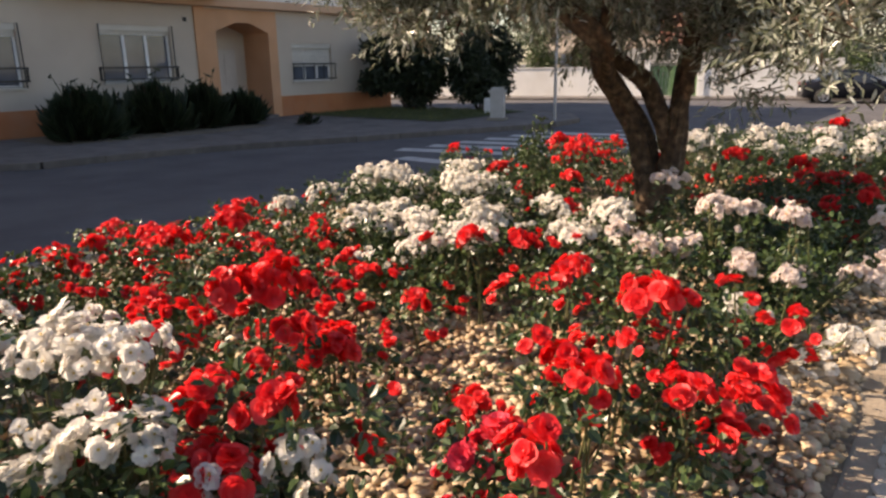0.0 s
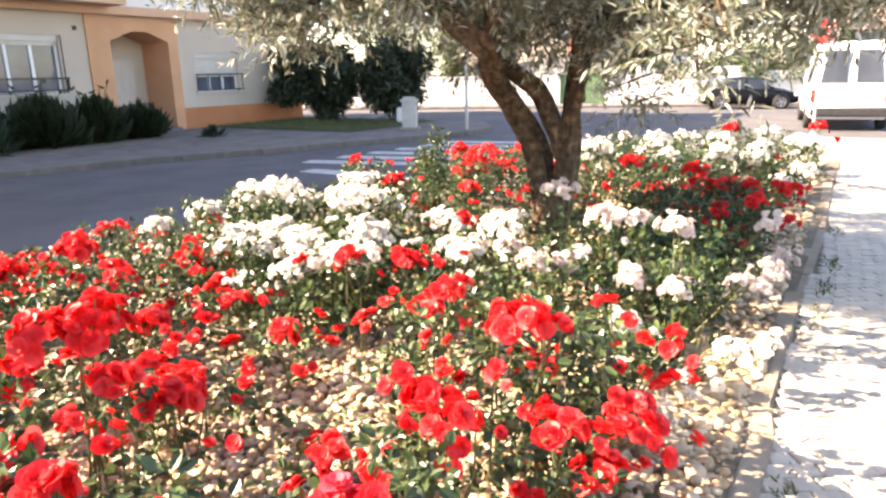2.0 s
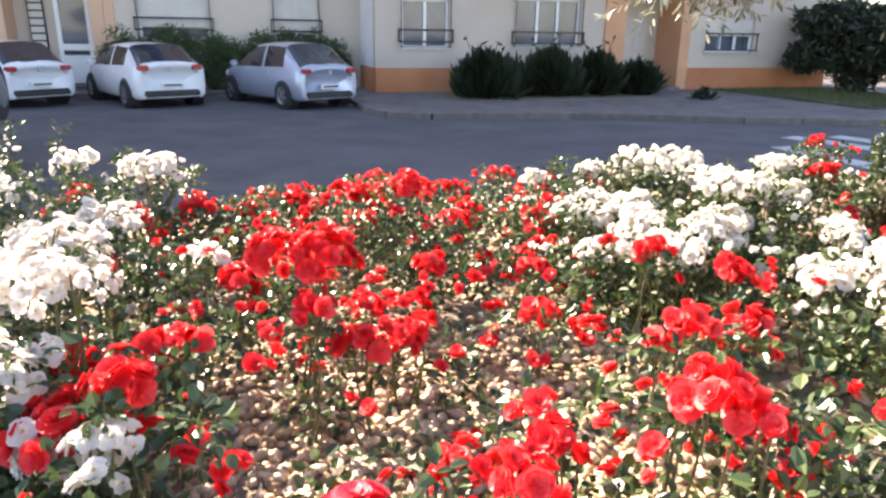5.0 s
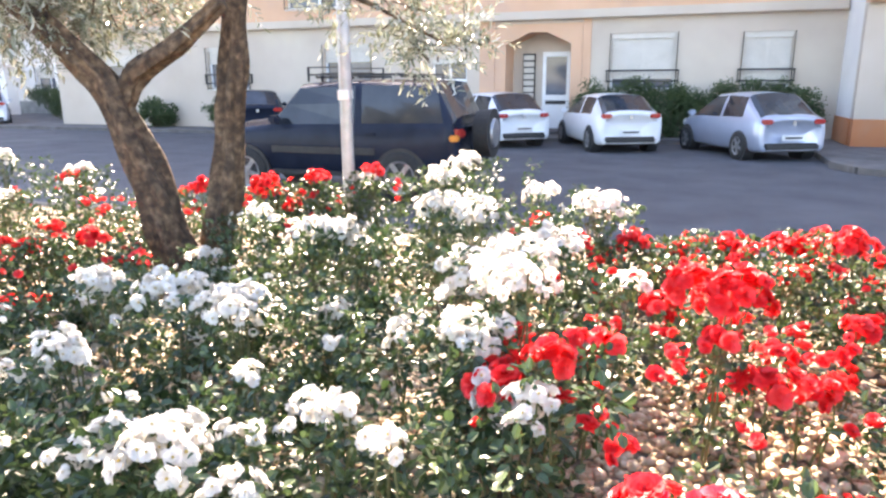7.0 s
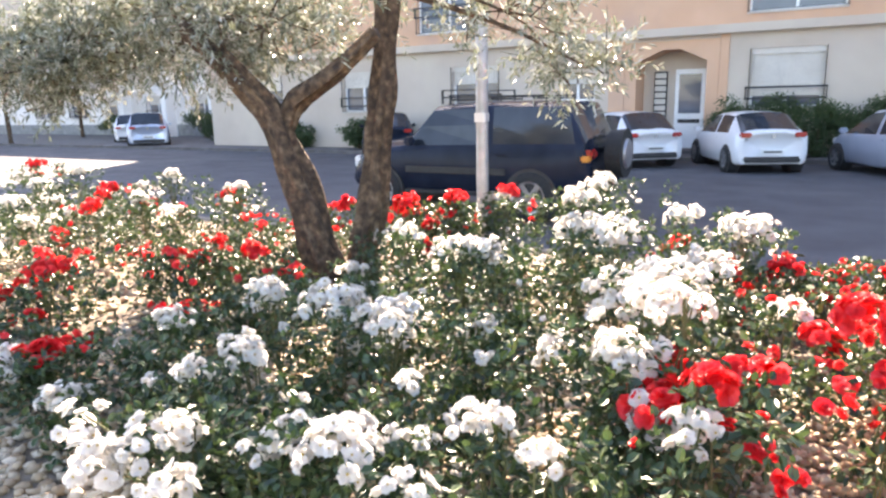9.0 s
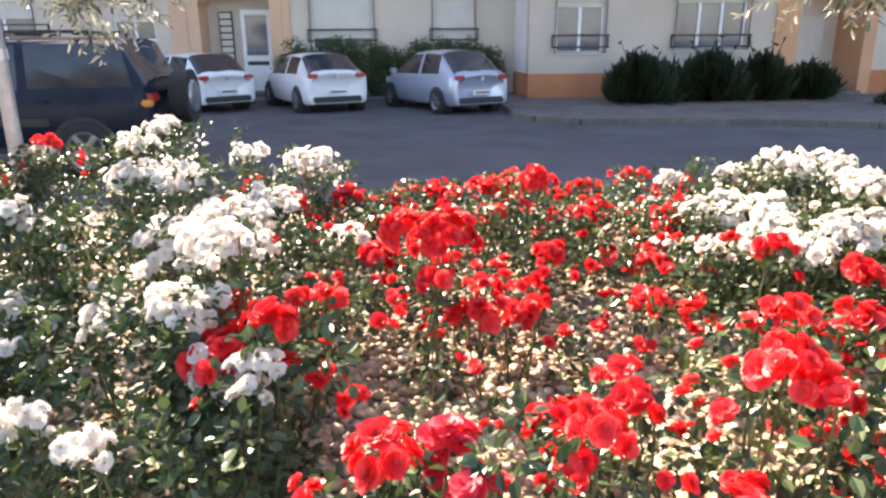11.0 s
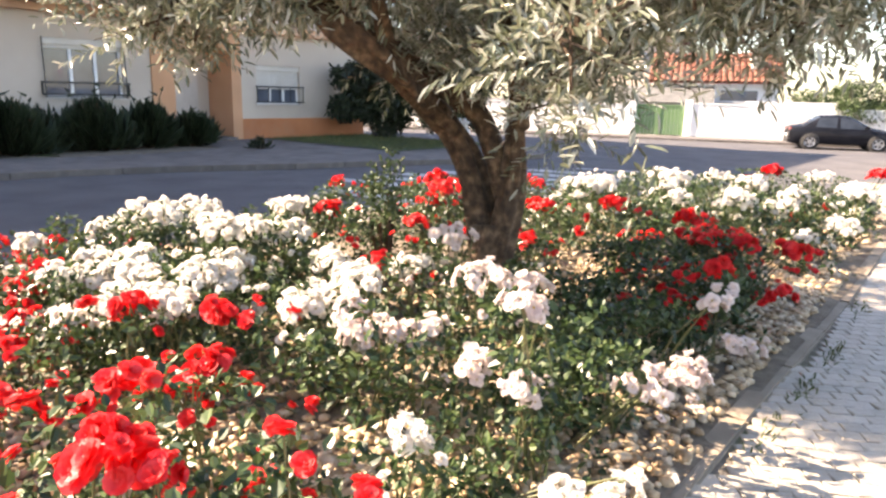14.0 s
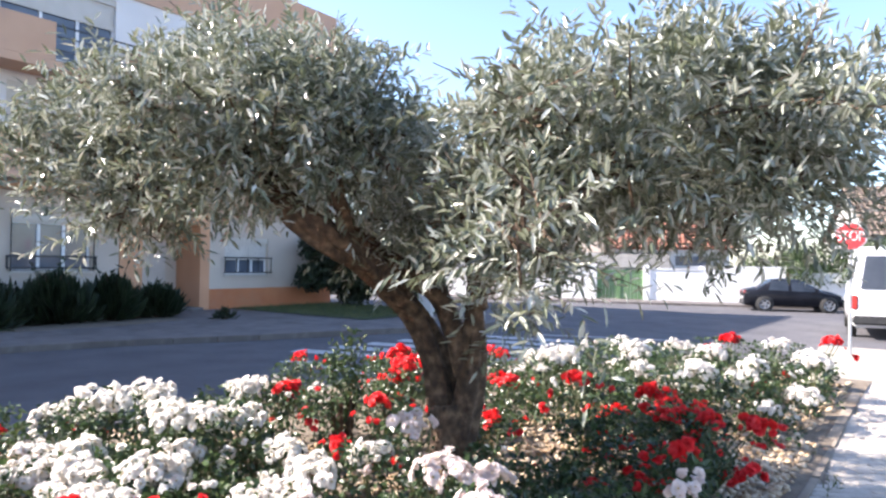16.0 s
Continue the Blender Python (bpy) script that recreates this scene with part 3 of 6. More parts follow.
part("door_panel", boxes((XA - 1.2, XA - 1.185, 13.56, 13.9, 1.2, 2.15), (XA - 1.2, XA - 1.185, 14.0, 14.34, 1.2, 2.15), (XA - 1.2, XA - 1.185, 13.56, 14.34, 0.35, 1.05), bevel=0.005), DOORPAINT, d)
part("handle", boxes((XA - 1.2, XA - 1.13, 13.5, 13.53, 1.2, 1.4), bevel=0.006), GALV, d)
for z in (4.0, 6.85):
    bal = part("balcony", boxes((XA, XA + 1.1, 8.3, 12.9, z - 0.3, z - 0.1)), PINKISH, block, "salmon balcony slab with solid end blocks")
    part("end_block", boxes((XA + 0.0, XA + 1.1, 8.3, 9.9, z - 0.1, z + 0.9), bevel=0.01), PINKISH, bal)
    part("end_block", boxes((XA + 0.0, XA + 1.1, 12.3, 12.9, z - 0.1, z + 0.9), bevel=0.01), PINKISH, bal)
    rows = [(XA + 1.03, XA + 1.06, 9.9, 12.3, z + 0.82, z + 0.86), (XA + 1.03, XA + 1.06, 9.9, 12.3, z + 0.55, z + 0.58), (XA + 1.03, XA + 1.06, 9.9, 12.3, z + 0.2, z + 0.23)]
    part("rail", boxes(*rows), IRON, bal, "black iron balcony rail")
lamp = part("wall_lamp", boxes((XA, XA + 0.12, 8.6, 8.75, 5.45, 5.7), bevel=0.03), IRON, block)
part("vent", boxes((XA, XA + 0.02, 11.9, 12.02, 3.05, 3.17), bevel=0.004), TRIM, block)

# the set-back wing with its own porch
wing = thing("apartment_wing", "set-back cream apartment wing with salmon upper floor and entrance porch", "building")
V1, V2, V3 = (-0.85, 1.0, 1.45, 3.1), (2.8, 4.05, 1.5, 3.05), (-6.6, -5.4, 1.75, 2.45)
V4 = (-10.6, -8.8, 1.5, 3.0)
V5 = (-15.5, -13.7, 1.5, 3.0)
V6 = (-20.5, -18.7, 1.5, 3.0)
VUP = [(-1.0, 1.4, 4.1, 6.2), (2.7, 4.1, 4.9, 6.2), (-6.8, -5.2, 4.9, 6.2), (-12, -9.5, 4.2, 6.3), (-1.0, 1.4, 7.4, 9.4), (-6.8, -5.2, 7.9, 9.2), (-12, -9.5, 7.4, 9.4)]
part("wall", pierced(-23, 5.3, 0.1, 3.55, [V1, V2, V3, V4, V5, V6, (-4.2, -1.95, 0.1, 3.25)], XB), CREAM, wing, "cream rendered wall")
part("upper_wall", pierced(-23, 5.3, 3.8, 10.0, VUP, XB), PINKISH, wing, "salmon rendered upper wall")
part("ledge", boxes((XB - 0.3, XB + 0.25, -23, 5.26, 3.55, 3.8), bevel=0.02), CREAM, wing)
part("parapet", boxes((XB - 0.3, XB + 0.05, -23, 5.26, 10.0, 11.6)), CREAM, wing)
part("end_wall", boxes((XB - 8, XB - 0.3, -23, -22.7, 0.1, 11.0)), CREAM, wing)
part("roof", boxes((XB - 8, XB - 0.3, -22.7, 5.26, 10.0, 10.2)), GREY_ROOF, wing)
window(wing, XB, *V1, panes=2, shutter=0.72, grille=0.6)
window(wing, XB, *V2, panes=2, shutter=0.85, grille=0.55)
for h in (V4, V5, V6):
    window(wing, XB, *h, panes=2, shutter=0.3, grille=0.55)
window(wing, XB, *V3, panes=2, grille=0.0)
for h in VUP:
    window(wing, XB, *h, panes=2, shutter=0.2, grille=0.9 if h[1] - h[0] > 2 else 0.0, posts=False)
arched_door(wing, XB, -4.1, -2.05, 3.2, 2.85, PINKISH, 1.0)
d = part("door", boxes((XB - 0.96, XB - 0.9, -3.1, -2.2, 0.22, 2.65), bevel=0.01), WHITE, wing, "white glazed entrance door")
part("pane", boxes((XB - 0.9, XB - 0.89, -2.98, -2.32, 1.3, 2.5)), GLASS, d)
part("letter_slot", boxes((XB - 0.9, XB - 0.885, -2.98, -2.32, 1.0, 1.12)), TRIM, d)
mail = part("letter_box_panel", boxes((XB - 0.96, XB - 0.9, -3.75, -3.35, 0.75, 2.6)), TRIM, wing, "column of letter boxes")
for i in range(9):
    part("letter_box", boxes((XB - 0.9, XB - 0.87, -3.72, -3.38, 0.8 + i * 0.2, 0.95 + i * 0.2), bevel=0.004), SHUTTER, mail)
part("pier", boxes((XB, XB + 0.05, -4.95, -4.46, 0.1, 3.55)), PINKISH, wing)
part("pier", boxes((XB, XB + 0.05, -1.69, -1.45, 0.1, 3.55)), PINKISH, wing)

# more distant block along the street, its length and height set to shade the road
lowblock = thing("terrace_building", "pale building further down the street, raised and lengthened to shade the road", "building", (-28.5, -36.0, 0), 0)
lw = [(-14 + i * 4.2, -12.2 + i * 4.2, 1.2, 2.6) for i in range(6)]
part("wall", pierced(-20, 12.4, 0.1, 4.2, lw, 0), PALEBLUE, lowblock)
part("plinth", boxes((0.002, 0.04, -20, 12.4, 0.1, 0.8)), GREY_ROOF, lowblock)
# unseen upper mass up to 10.6 m, added to block the sun
part("parapet", boxes((-0.3, 0.2, -20, 12.4, 4.2, 10.6)), CREAM, lowblock)
part("end_wall", boxes((-8, -0.3, 12.1, 12.4, 0.1, 10.6)), CREAM, lowblock)
for h in lw:
    window(lowblock, 0, *h, panes=2, shutter=0.3, grille=0.5)
endblock = thing("street_end_building", "long pale low building closing the street", "building", (-52, -60, 0), -42)
part("wall", boxes((-22, 22, -8, 0, 0, 4.0)), PALEBLUE, endblock)
part("parapet", boxes((-22.2, 22.2, -8.2, 0.15, 4.0, 4.5)), CREAM, endblock)
for i in range(8):
    part("window", boxes((-19 + i * 5, -16.5 + i * 5, -0.02, 0.03, 1.3, 2.7)), GLASS, endblock)
for i in range(3):
    pil = thing("gate_pier", "pale rendered gate pier by the far pavement", "gate pier", (-27.0 - 0.1 * i, -29.5 - 4.2 * i, 0), -10, "gate piers")
    part("shaft", boxes((-0.3, 0.3, -0.3, 0.3, 0, 2.6), bevel=0.02), WHITEWASH, pil)
    part("cap", boxes((-0.38, 0.38, -0.38, 0.38, 2.6, 2.75), bevel=0.02), WHITEWASH, pil)


# ---- vehicles ----
def wheel(car, x, y, r, width, mat=None):
    side = 1 if y > 0 else -1
    b = bmesh.new()
    prof = [(r * 0.66, -width / 2), (r * 0.93, -width / 2), (r, -width * 0.36), (r, width * 0.36), (r * 0.93, width / 2), (r * 0.66, width / 2)]
    n = 28
    rings = [[b.verts.new((math.cos(a) * q, w, math.sin(a) * q)) for q, w in prof] for a in (2 * math.pi * i / n for i in range(n))]
    for i in range(n):
        for k in range(5):
            b.faces.new((rings[i][k], rings[(i + 1) % n][k], rings[(i + 1) % n][k + 1], rings[i][k + 1]))
    w = part("wheel", bmesh.new(), TYRE, car)
    w.location = (x, y, r)
    part("tyre", b, TYRE, w, smooth=True)
    b = bmesh.new()
    for i in range(5):
        a = 2 * math.pi * i / 5 + 0.3
        m = pose(0, side * width * 0.36, 0, 0, math.degrees(a), 0)
        q = bmesh.ops.create_cube(b, size=1, matrix=m @ Matrix.Translation((r * 0.34, 0, 0)) @ Matrix.Diagonal((r * 0.6, 0.03, r * 0.2, 1)))
    bmesh.ops.create_cone(b, cap_ends=True, segments=16, radius1=r * 0.16, radius2=r * 0.14, depth=0.05, matrix=Matrix.Translation((0, side * width * 0.38, 0)) @ pose(0, 0, 0, 90, 0, 0))
    for k in range(24):
        a0, a1 = 2 * math.pi * k / 24, 2 * math.pi * (k + 1) / 24
        vs = [b.verts.new((math.cos(a) * q, side * width * s, math.sin(a) * q)) for a, q, s in ((a0, r * 0.56, 0.4), (a1, r * 0.56, 0.4), (a1, r * 0.67, 0.46), (a0, r * 0.67, 0.46))]
        b.faces.new(vs)
    part("rim", b, mat or ALLOY, w)
    b = bmesh.new()
    bmesh.ops.create_cone(b, cap_ends=True, segments=24, radius1=r * 0.66, radius2=r * 0.66, depth=width * 0.3, matrix=pose(0, 0, 0, 90, 0, 0))
    part("brake_drum", b, TRIM, w)
    return w


def loft_body(sections):
    """A closed body through cross sections (x, half width, bottom, shoulder, top)."""
    b = bmesh.new()
    rings = []
    for x, w, z0, zs, z1 in sections:
        half = [(0, z0), (w * 0.86, z0), (w * 0.97, z0 + 0.1), (w, z0 + (zs - z0) * 0.5), (w * 0.985, zs), (w * 0.93, zs + (z1 - zs) * 0.7), (w * 0.8, z1), (w * 0.4, z1 + 0.015), (0, z1 + 0.02)]
        ring = [b.verts.new((x, y, z)) for y, z in half] + [b.verts.new((x, -y, z)) for y, z in half[-2:0:-1]]
        rings.append(ring)
    n = len(rings[0])
    for r0, r1 in zip(rings, rings[1:]):
        for k in range(n):
            b.faces.new((r0[k], r0[(k + 1) % n], r1[(k + 1) % n], r1[k]))
    b.faces.new(rings[0])
    b.faces.new(rings[-1][::-1])
    bmesh.ops.recalc_face_normals(b, faces=b.faces)
    return b


def car_shell(cols, glazed):
    """Body and glazing from columns (x at sill, x at belt, x at roof, half width, sill, belt, roof, half roof width); glazed(i, k) says which faces are glass."""
    rings = []
    for xs, xb, xr, w, z0, zb, zr, wr in cols:
        zm = z0 + (zb - z0) * 0.5
        half = [(xs, 0, z0), (xs, w * 0.88, z0), (xs, w * 0.97, z0 + 0.08), ((xs + xb) / 2, w, zm), (xb, w * 0.985, zb - 0.1), (xb, w * 0.945, zb),
                (xb + (xr - xb) * 0.55, w * 0.945 + (wr - w * 0.945) * 0.5, zb + (zr - 0.07 - zb) * 0.55), (xr, wr, zr - 0.07), (xr, wr * 0.84, zr - 0.015), (xr, wr * 0.45, zr + 0.012), (xr, 0, zr + 0.02)]
        rings.append(half + [(x, -y, z) for x, y, z in half[-2:0:-1]])
    n = len(rings[0])
    shells = []
    for glass in (False, True):
        b = bmesh.new()
        vs = [[b.verts.new(p) for p in r] for r in rings]
        for i in range(len(cols) - 1):
            for k in range(n):
                if glazed(i, k if k < 10 else 19 - k) == glass:
                    b.faces.new((vs[i][k], vs[i][(k + 1) % n], vs[i + 1][(k + 1) % n], vs[i + 1][k]))
        if not glass:
            b.faces.new(vs[0])
            b.faces.new(vs[-1][::-1])
        bmesh.ops.recalc_face_normals(b, faces=b.faces)
        loose = [v for v in b.verts if not v.link_faces]
        bmesh.ops.delete(b, geom=loose, context="VERTS")
        if not glass:
            sharp = [e for e in b.edges if len(e.link_faces) == 2 and e.calc_face_angle(0) > 0.5]
            bmesh.ops.bevel(b, geom=sharp, offset=0.025, segments=2, affect="EDGES", clamp_overlap=True)
        shells.append(b)
    return shells


def automobile(name, label, at, turn, paint, L, W, belt, roof, cab, r=0.3, axles=(-1.2, 1.25), bonnet=0.9, tail=None, clear=0.2, group="", boxy=0.0):
    """cab: foot of the windscreen, its top, the roof's rear end and the foot of the rear window, along the car (front is +x)."""
    car = thing(name, label, "car", at, turn, group)
    h, w = L / 2, W / 2
    xf, xtf, xtr, xr = cab
    tail = tail or belt
    wr = w * (0.72 + 0.1 * boxy)
    mid = (xtf + xtr) / 2 + 0.1
    cols = [(-h + 0.1, -h + 0.1, -h + 0.1, w * 0.72, clear + 0.14, tail * 0.8, tail * 0.84, w * 0.6),
            (-h, -h + 0.01, -h + 0.02, w * 0.86, clear + 0.06, tail * 0.8, tail * 0.86, w * 0.72),
            (-h + 0.06, -h + 0.1, -h + 0.1, w * 0.95, clear + 0.02, tail * 0.92, tail * 0.97, w * 0.8),
            (-h + 0.28, xr, xr, w * 0.985, clear, belt, belt + 0.07, w * 0.8),
            (xtr - 0.1, xtr - 0.12, xtr, w, clear, belt, roof - 0.02, wr),
            (xtr + 0.42, xtr + 0.36, xtr + 0.42, w, clear, belt - 0.005, roof, wr * 1.02),
            (mid - 0.06, mid - 0.06, mid - 0.05, w, clear - 0.01, belt - 0.02, roof + 0.005, wr * 1.03),
            (mid + 0.06, mid + 0.06, mid + 0.05, w, clear - 0.01, belt - 0.025, roof + 0.003, wr * 1.03),
            (xf - 0.12, xf - 0.1, xtf, w * 0.99, clear, belt - 0.05, roof - 0.035, wr * 0.97),
            (xf, xf, xf, w * 0.98, clear, belt - 0.06, belt + 0.02, w * 0.8),
            (h - 0.5, h - 0.5, h - 0.5, w * 0.96, clear, bonnet - 0.05, bonnet + 0.03, w * 0.74),
            (h - 0.16, h - 0.18, h - 0.2, w * 0.87, clear + 0.03, bonnet * 0.82, bonnet * 0.88, w * 0.66),
            (h - 0.02, h - 0.04, h - 0.06, w * 0.76, clear + 0.08, bonnet * 0.66, bonnet * 0.72, w * 0.56),
            (h, h, h, w * 0.6, clear + 0.16, bonnet * 0.55, bonnet * 0.58, w * 0.45)]

    def glazed(i, k):
        side = k in (5, 6) and i in (4, 5, 7)
        screen = k in (7, 8, 9) and i in (3, 8)
        return side or screen

    body, glass = car_shell(cols, glazed)
    part("body", body, paint, car, smooth=True)
    part("glazing", glass, CARGLASS, car, "dark tinted car windows")
    for s in (1, -1):
        part("mirror", boxes((xf - 0.32, xf - 0.16, s * (w + 0.0), s * (w + 0.17), belt - 0.04, belt + 0.09), bevel=0.035), paint, car)
        part("tail_light", boxes((-h - 0.005, -h + 0.2, s * w * 0.56, s * w * 0.88, tail * 0.8, tail * 0.91), bevel=0.03), REDLENS, car, "red tail light")
        part("headlight", boxes((h - 0.36, h - 0.1, s * w * 0.5, s * w * 0.86, bonnet * 0.66, bonnet * 0.84), bevel=0.03), PLATE, car)
        part("door_handle", boxes((mid - 0.3, mid - 0.14, s * (w - 0.02), s * (w + 0.015), belt * 0.84, belt * 0.87), bevel=0.006), paint, car)
        for x in axles:
            b = bmesh.new()
            bmesh.ops.create_cone(b, cap_ends=True, segments=28, radius1=r * 1.14, radius2=r * 1.14, depth=0.26, matrix=Matrix.Translation((x, s * (w - 0.124), r * 1.0)) @ pose(0, 0, 0, 90, 0, 0))
            part("wheel_arch", b, TRIM, car)
            wheel(car, x, s * (w - 0.06), r, 0.2)
    part("rear_bumper", boxes((-h - 0.02, -h + 0.18, -w * 0.78, w * 0.78, clear + 0.02, clear + 0.2), bevel=0.05), TRIM, car, "black rear bumper")
    part("rear_emblem", disc(0.05, 16, 0.012), ALLOY, car, at=(-h + 0.0, 0, tail * 0.83)).rotation_euler = (0, 0, radians(90))
    part("rear_wiper", boxes((xr - 0.05, xr + 0.0, -0.02, 0.3, belt + 0.07, belt + 0.1)), TRIM, car)
    p = part("number_plate", boxes((-h - 0.012, -h + 0.02, -0.26, 0.26, clear + 0.26, clear + 0.37)), PLATE, car)
    part("bar", boxes((-h - 0.017, -h - 0.013, -0.2, 0.2, clear + 0.295, clear + 0.335)), TRIM, p)
    return car


def disc(r, sides, depth, turn=0.0):
    b = bmesh.new()
    bmesh.ops.create_cone(b, cap_ends=True, segments=sides, radius1=r, radius2=r, depth=depth, matrix=pose(0, 0, 0, 90, 0, 0) @ pose(0, 0, 0, 0, 0, turn))
    return b


automobile("hatchback", "silver blue hatchback car parked nose in", (-17.3, 2.8, 0), 207, SILVER, 3.75, 1.66, 0.93, 1.45, (1.15, 0.35, -1.05, -1.68), 0.3, (-1.15, 1.3), tail=1.0)
automobile("hatchback", "white hatchback car parked nose in", (-18.2, -0.6, 0), 205, CARWHITE, 3.85, 1.68, 0.93, 1.4, (1.15, 0.35, -1.1, -1.75), 0.31, (-1.25, 1.3), tail=1.05)
automobile("hatchback", "pale silver small car parked beside the porch", (-18.5, -3.85, 0), 222, CARWHITE, 3.9, 1.68, 0.93, 1.42, (1.1, 0.4, -1.2, -1.75), 0.29, (-1.2, 1.25), tail=1.0)
automobile("saloon_car", "black saloon car parked by the whitewashed wall", (-4.25, 32.2, 0), 19.5, BLACKCAR, 3.75, 1.6, 0.84, 1.28, (0.95, 0.25, -0.85, -1.4), 0.29, (-1.12, 1.15), bonnet=0.74, tail=0.88)
automobile("estate_car", "silver estate car parked down the street", (-21.0, -27.6, 0), 232, SILVER, 4.3, 1.8, 1.0, 1.6, (1.2, 0.5, -1.7, -2.0), 0.33, (-1.3, 1.35), tail=1.1, group="cars down the street")
automobile("estate_car", "white car parked down the street", (-23.2, -31.8, 0), 232, CARWHITE, 4.2, 1.75, 0.95, 1.5, (1.2, 0.5, -1.6, -1.95), 0.32, (-1.3, 1.35), tail=1.0, group="cars down the street")
automobile("hatchback", "dark car parked before the terrace", (-19.5, -12.5, 0), 215, NAVY, 4.1, 1.74, 0.97, 1.48, (1.15, 0.4, -1.3, -1.85), 0.31, (-1.25, 1.3), tail=1.05)

suv = automobile("off_road_car", "dark navy off-road car with roof rack and rear spare wheel", (-9.2, -3.6, 0), -90, NAVY, 4.25, 1.76, 1.15, 1.74, (1.0, 0.45, -1.78, -2.02), 0.37, (-1.25, 1.38), bonnet=1.08, tail=1.17, clear=0.34, boxy=1.0)
spare = part("spare_wheel", boxes((-2.2, -2.12, -0.12, 0.12, 0.85, 1.05)), TRIM, suv, "spare wheel on the rear door")
b = bmesh.new()
bmesh.ops.create_cone(b, cap_ends=True, segments=28, radius1=0.36, radius2=0.33, depth=0.24, matrix=Matrix.Translation((-2.32, 0.1, 0.98)) @ pose(0, 0, 0, 0, 90, 0))
part("tyre", b, TYRE, spare)
b = bmesh.new()
bmesh.ops.create_cone(b, cap_ends=True, segments=20, radius1=0.2, radius2=0.23, depth=0.05, matrix=Matrix.Translation((-2.45, 0.1, 0.98)) @ pose(0, 0, 0, 0, 90, 0))
part("rim", b, ALLOY, spare)
rack = part("roof_rack", boxes(*[(x, x + 0.03, -0.6, 0.6, 1.78, 1.81) for x in (-1.2, -0.5, 0.2)]), IRON, suv, "black roof rack")
for s in (1, -1):
    part("rail", boxes((-1.4, 0.35, s * 0.6, s * 0.63, 1.82, 1.845), (-0.35, 0.35, s * 0.6, s * 0.63, 1.93, 1.95), *[(x, x + 0.025, s * 0.6, s * 0.63, 1.73, 1.94) for x in (-0.35, 0.33)], (-1.4, -1.375, s * 0.6, s * 0.63, 1.73, 1.83)), IRON, rack)
    part("indicator", boxes((-2.13, -2.0, s * 0.76, s * 0.885, 0.9, 0.99), bevel=0.02), AMBER, suv, "amber indicator lamp")
    part("side_step", boxes((-0.8, 0.9, s * 0.82, s * 0.95, 0.36, 0.42), bevel=0.015), TRIM, suv)
    part("side_moulding", boxes((-0.85, 0.9, s * 0.872, s * 0.895, 0.68, 0.78), bevel=0.006), TRIM, suv)

van = thing("van", "white panel van with rear windows parked past the stop sign", "van", (-0.6, 24.2, 0), 97)
b = loft_body([(-2.6, 0.8, 0.4, 0.9, 1.1), (-2.5, 0.95, 0.3, 0.95, 1.18), (-1.5, 0.98, 0.28, 0.95, 1.2), (1.8, 0.98, 0.28, 0.95, 1.2), (2.4, 0.9, 0.3, 0.9, 1.1), (2.6, 0.75, 0.4, 0.8, 0.95)])
part("body", b, CARWHITE, van, smooth=True)
b = bmesh.new()
lo = [(-2.52, 0.93), (1.6, 0.96), (2.3, 0.85)]
hi = [(-2.2, 0.7), (0.9, 0.74), (1.1, 0.7)]
A = [[b.verts.new((x, s * y, 1.15)) for x, y in lo] for s in (1, -1)]
B = [[b.verts.new((x, s * y, 2.3)) for x, y in hi] for s in (1, -1)]
for s in range(2):
    for i in range(2):
        b.faces.new((A[s][i], A[s][i + 1], B[s][i + 1], B[s][i]))
b.faces.new((A[0][0], B[0][0], B[1][0], A[1][0]))
b.faces.new((A[0][2], A[1][2], B[1][2], B[0][2]))
b.faces.new(B[0] + B[1][::-1])
bmesh.ops.recalc_face_normals(b, faces=b.faces)
part("upper_body", b, CARWHITE, van)
for s in (1, -1):
    b = bmesh.new()
    vs = [b.verts.new(p) for p in ((-2.515, s * 0.1, 1.25), (-2.515, s * 0.72, 1.25), (-2.3, s * 0.6, 2.08), (-2.3, s * 0.1, 2.08))]
    b.faces.new(vs)
    bmesh.ops.solidify(b, geom=b.faces[:], thickness=0.02)
    part("rear_window", b, GLASS, van)
    b = bmesh.new()
    vs = [b.verts.new(p) for p in ((-2.0, s * 0.955, 1.25), (-0.6, s * 0.96, 1.25), (-0.7, s * 0.775, 2.1), (-1.9, s * 0.77, 2.1))]
    b.faces.new(vs)
    bmesh.ops.solidify(b, geom=b.faces[:], thickness=0.02)
    part("side_window", b, GLASS, van)
    part("tail_light", boxes((-2.62, -2.5, s * 0.78, s * 0.92, 0.75, 1.1), bevel=0.02), REDLENS, van, "red tail light")
    for x in (-1.6, 1.6):
        wheel(van, x, s * 0.88, 0.33, 0.2, TRIM)
part("rear_bumper", boxes((-2.72, -2.5, -0.9, 0.9, 0.38, 0.6), bevel=0.04), TRIM, van)
part("door_handle", boxes((-2.58, -2.53, -0.12, 0.02, 1.02, 1.1), bevel=0.01), TRIM, van)


# ---- street furniture ----
def post(name, parent, h, r):
    b = bmesh.new()
    bmesh.ops.create_cone(b, cap_ends=True, segments=14, radius1=r, radius2=r, depth=h, matrix=Matrix.Translation((0, 0, h / 2)))
    return part(name, b, GALV, parent, smooth=False)


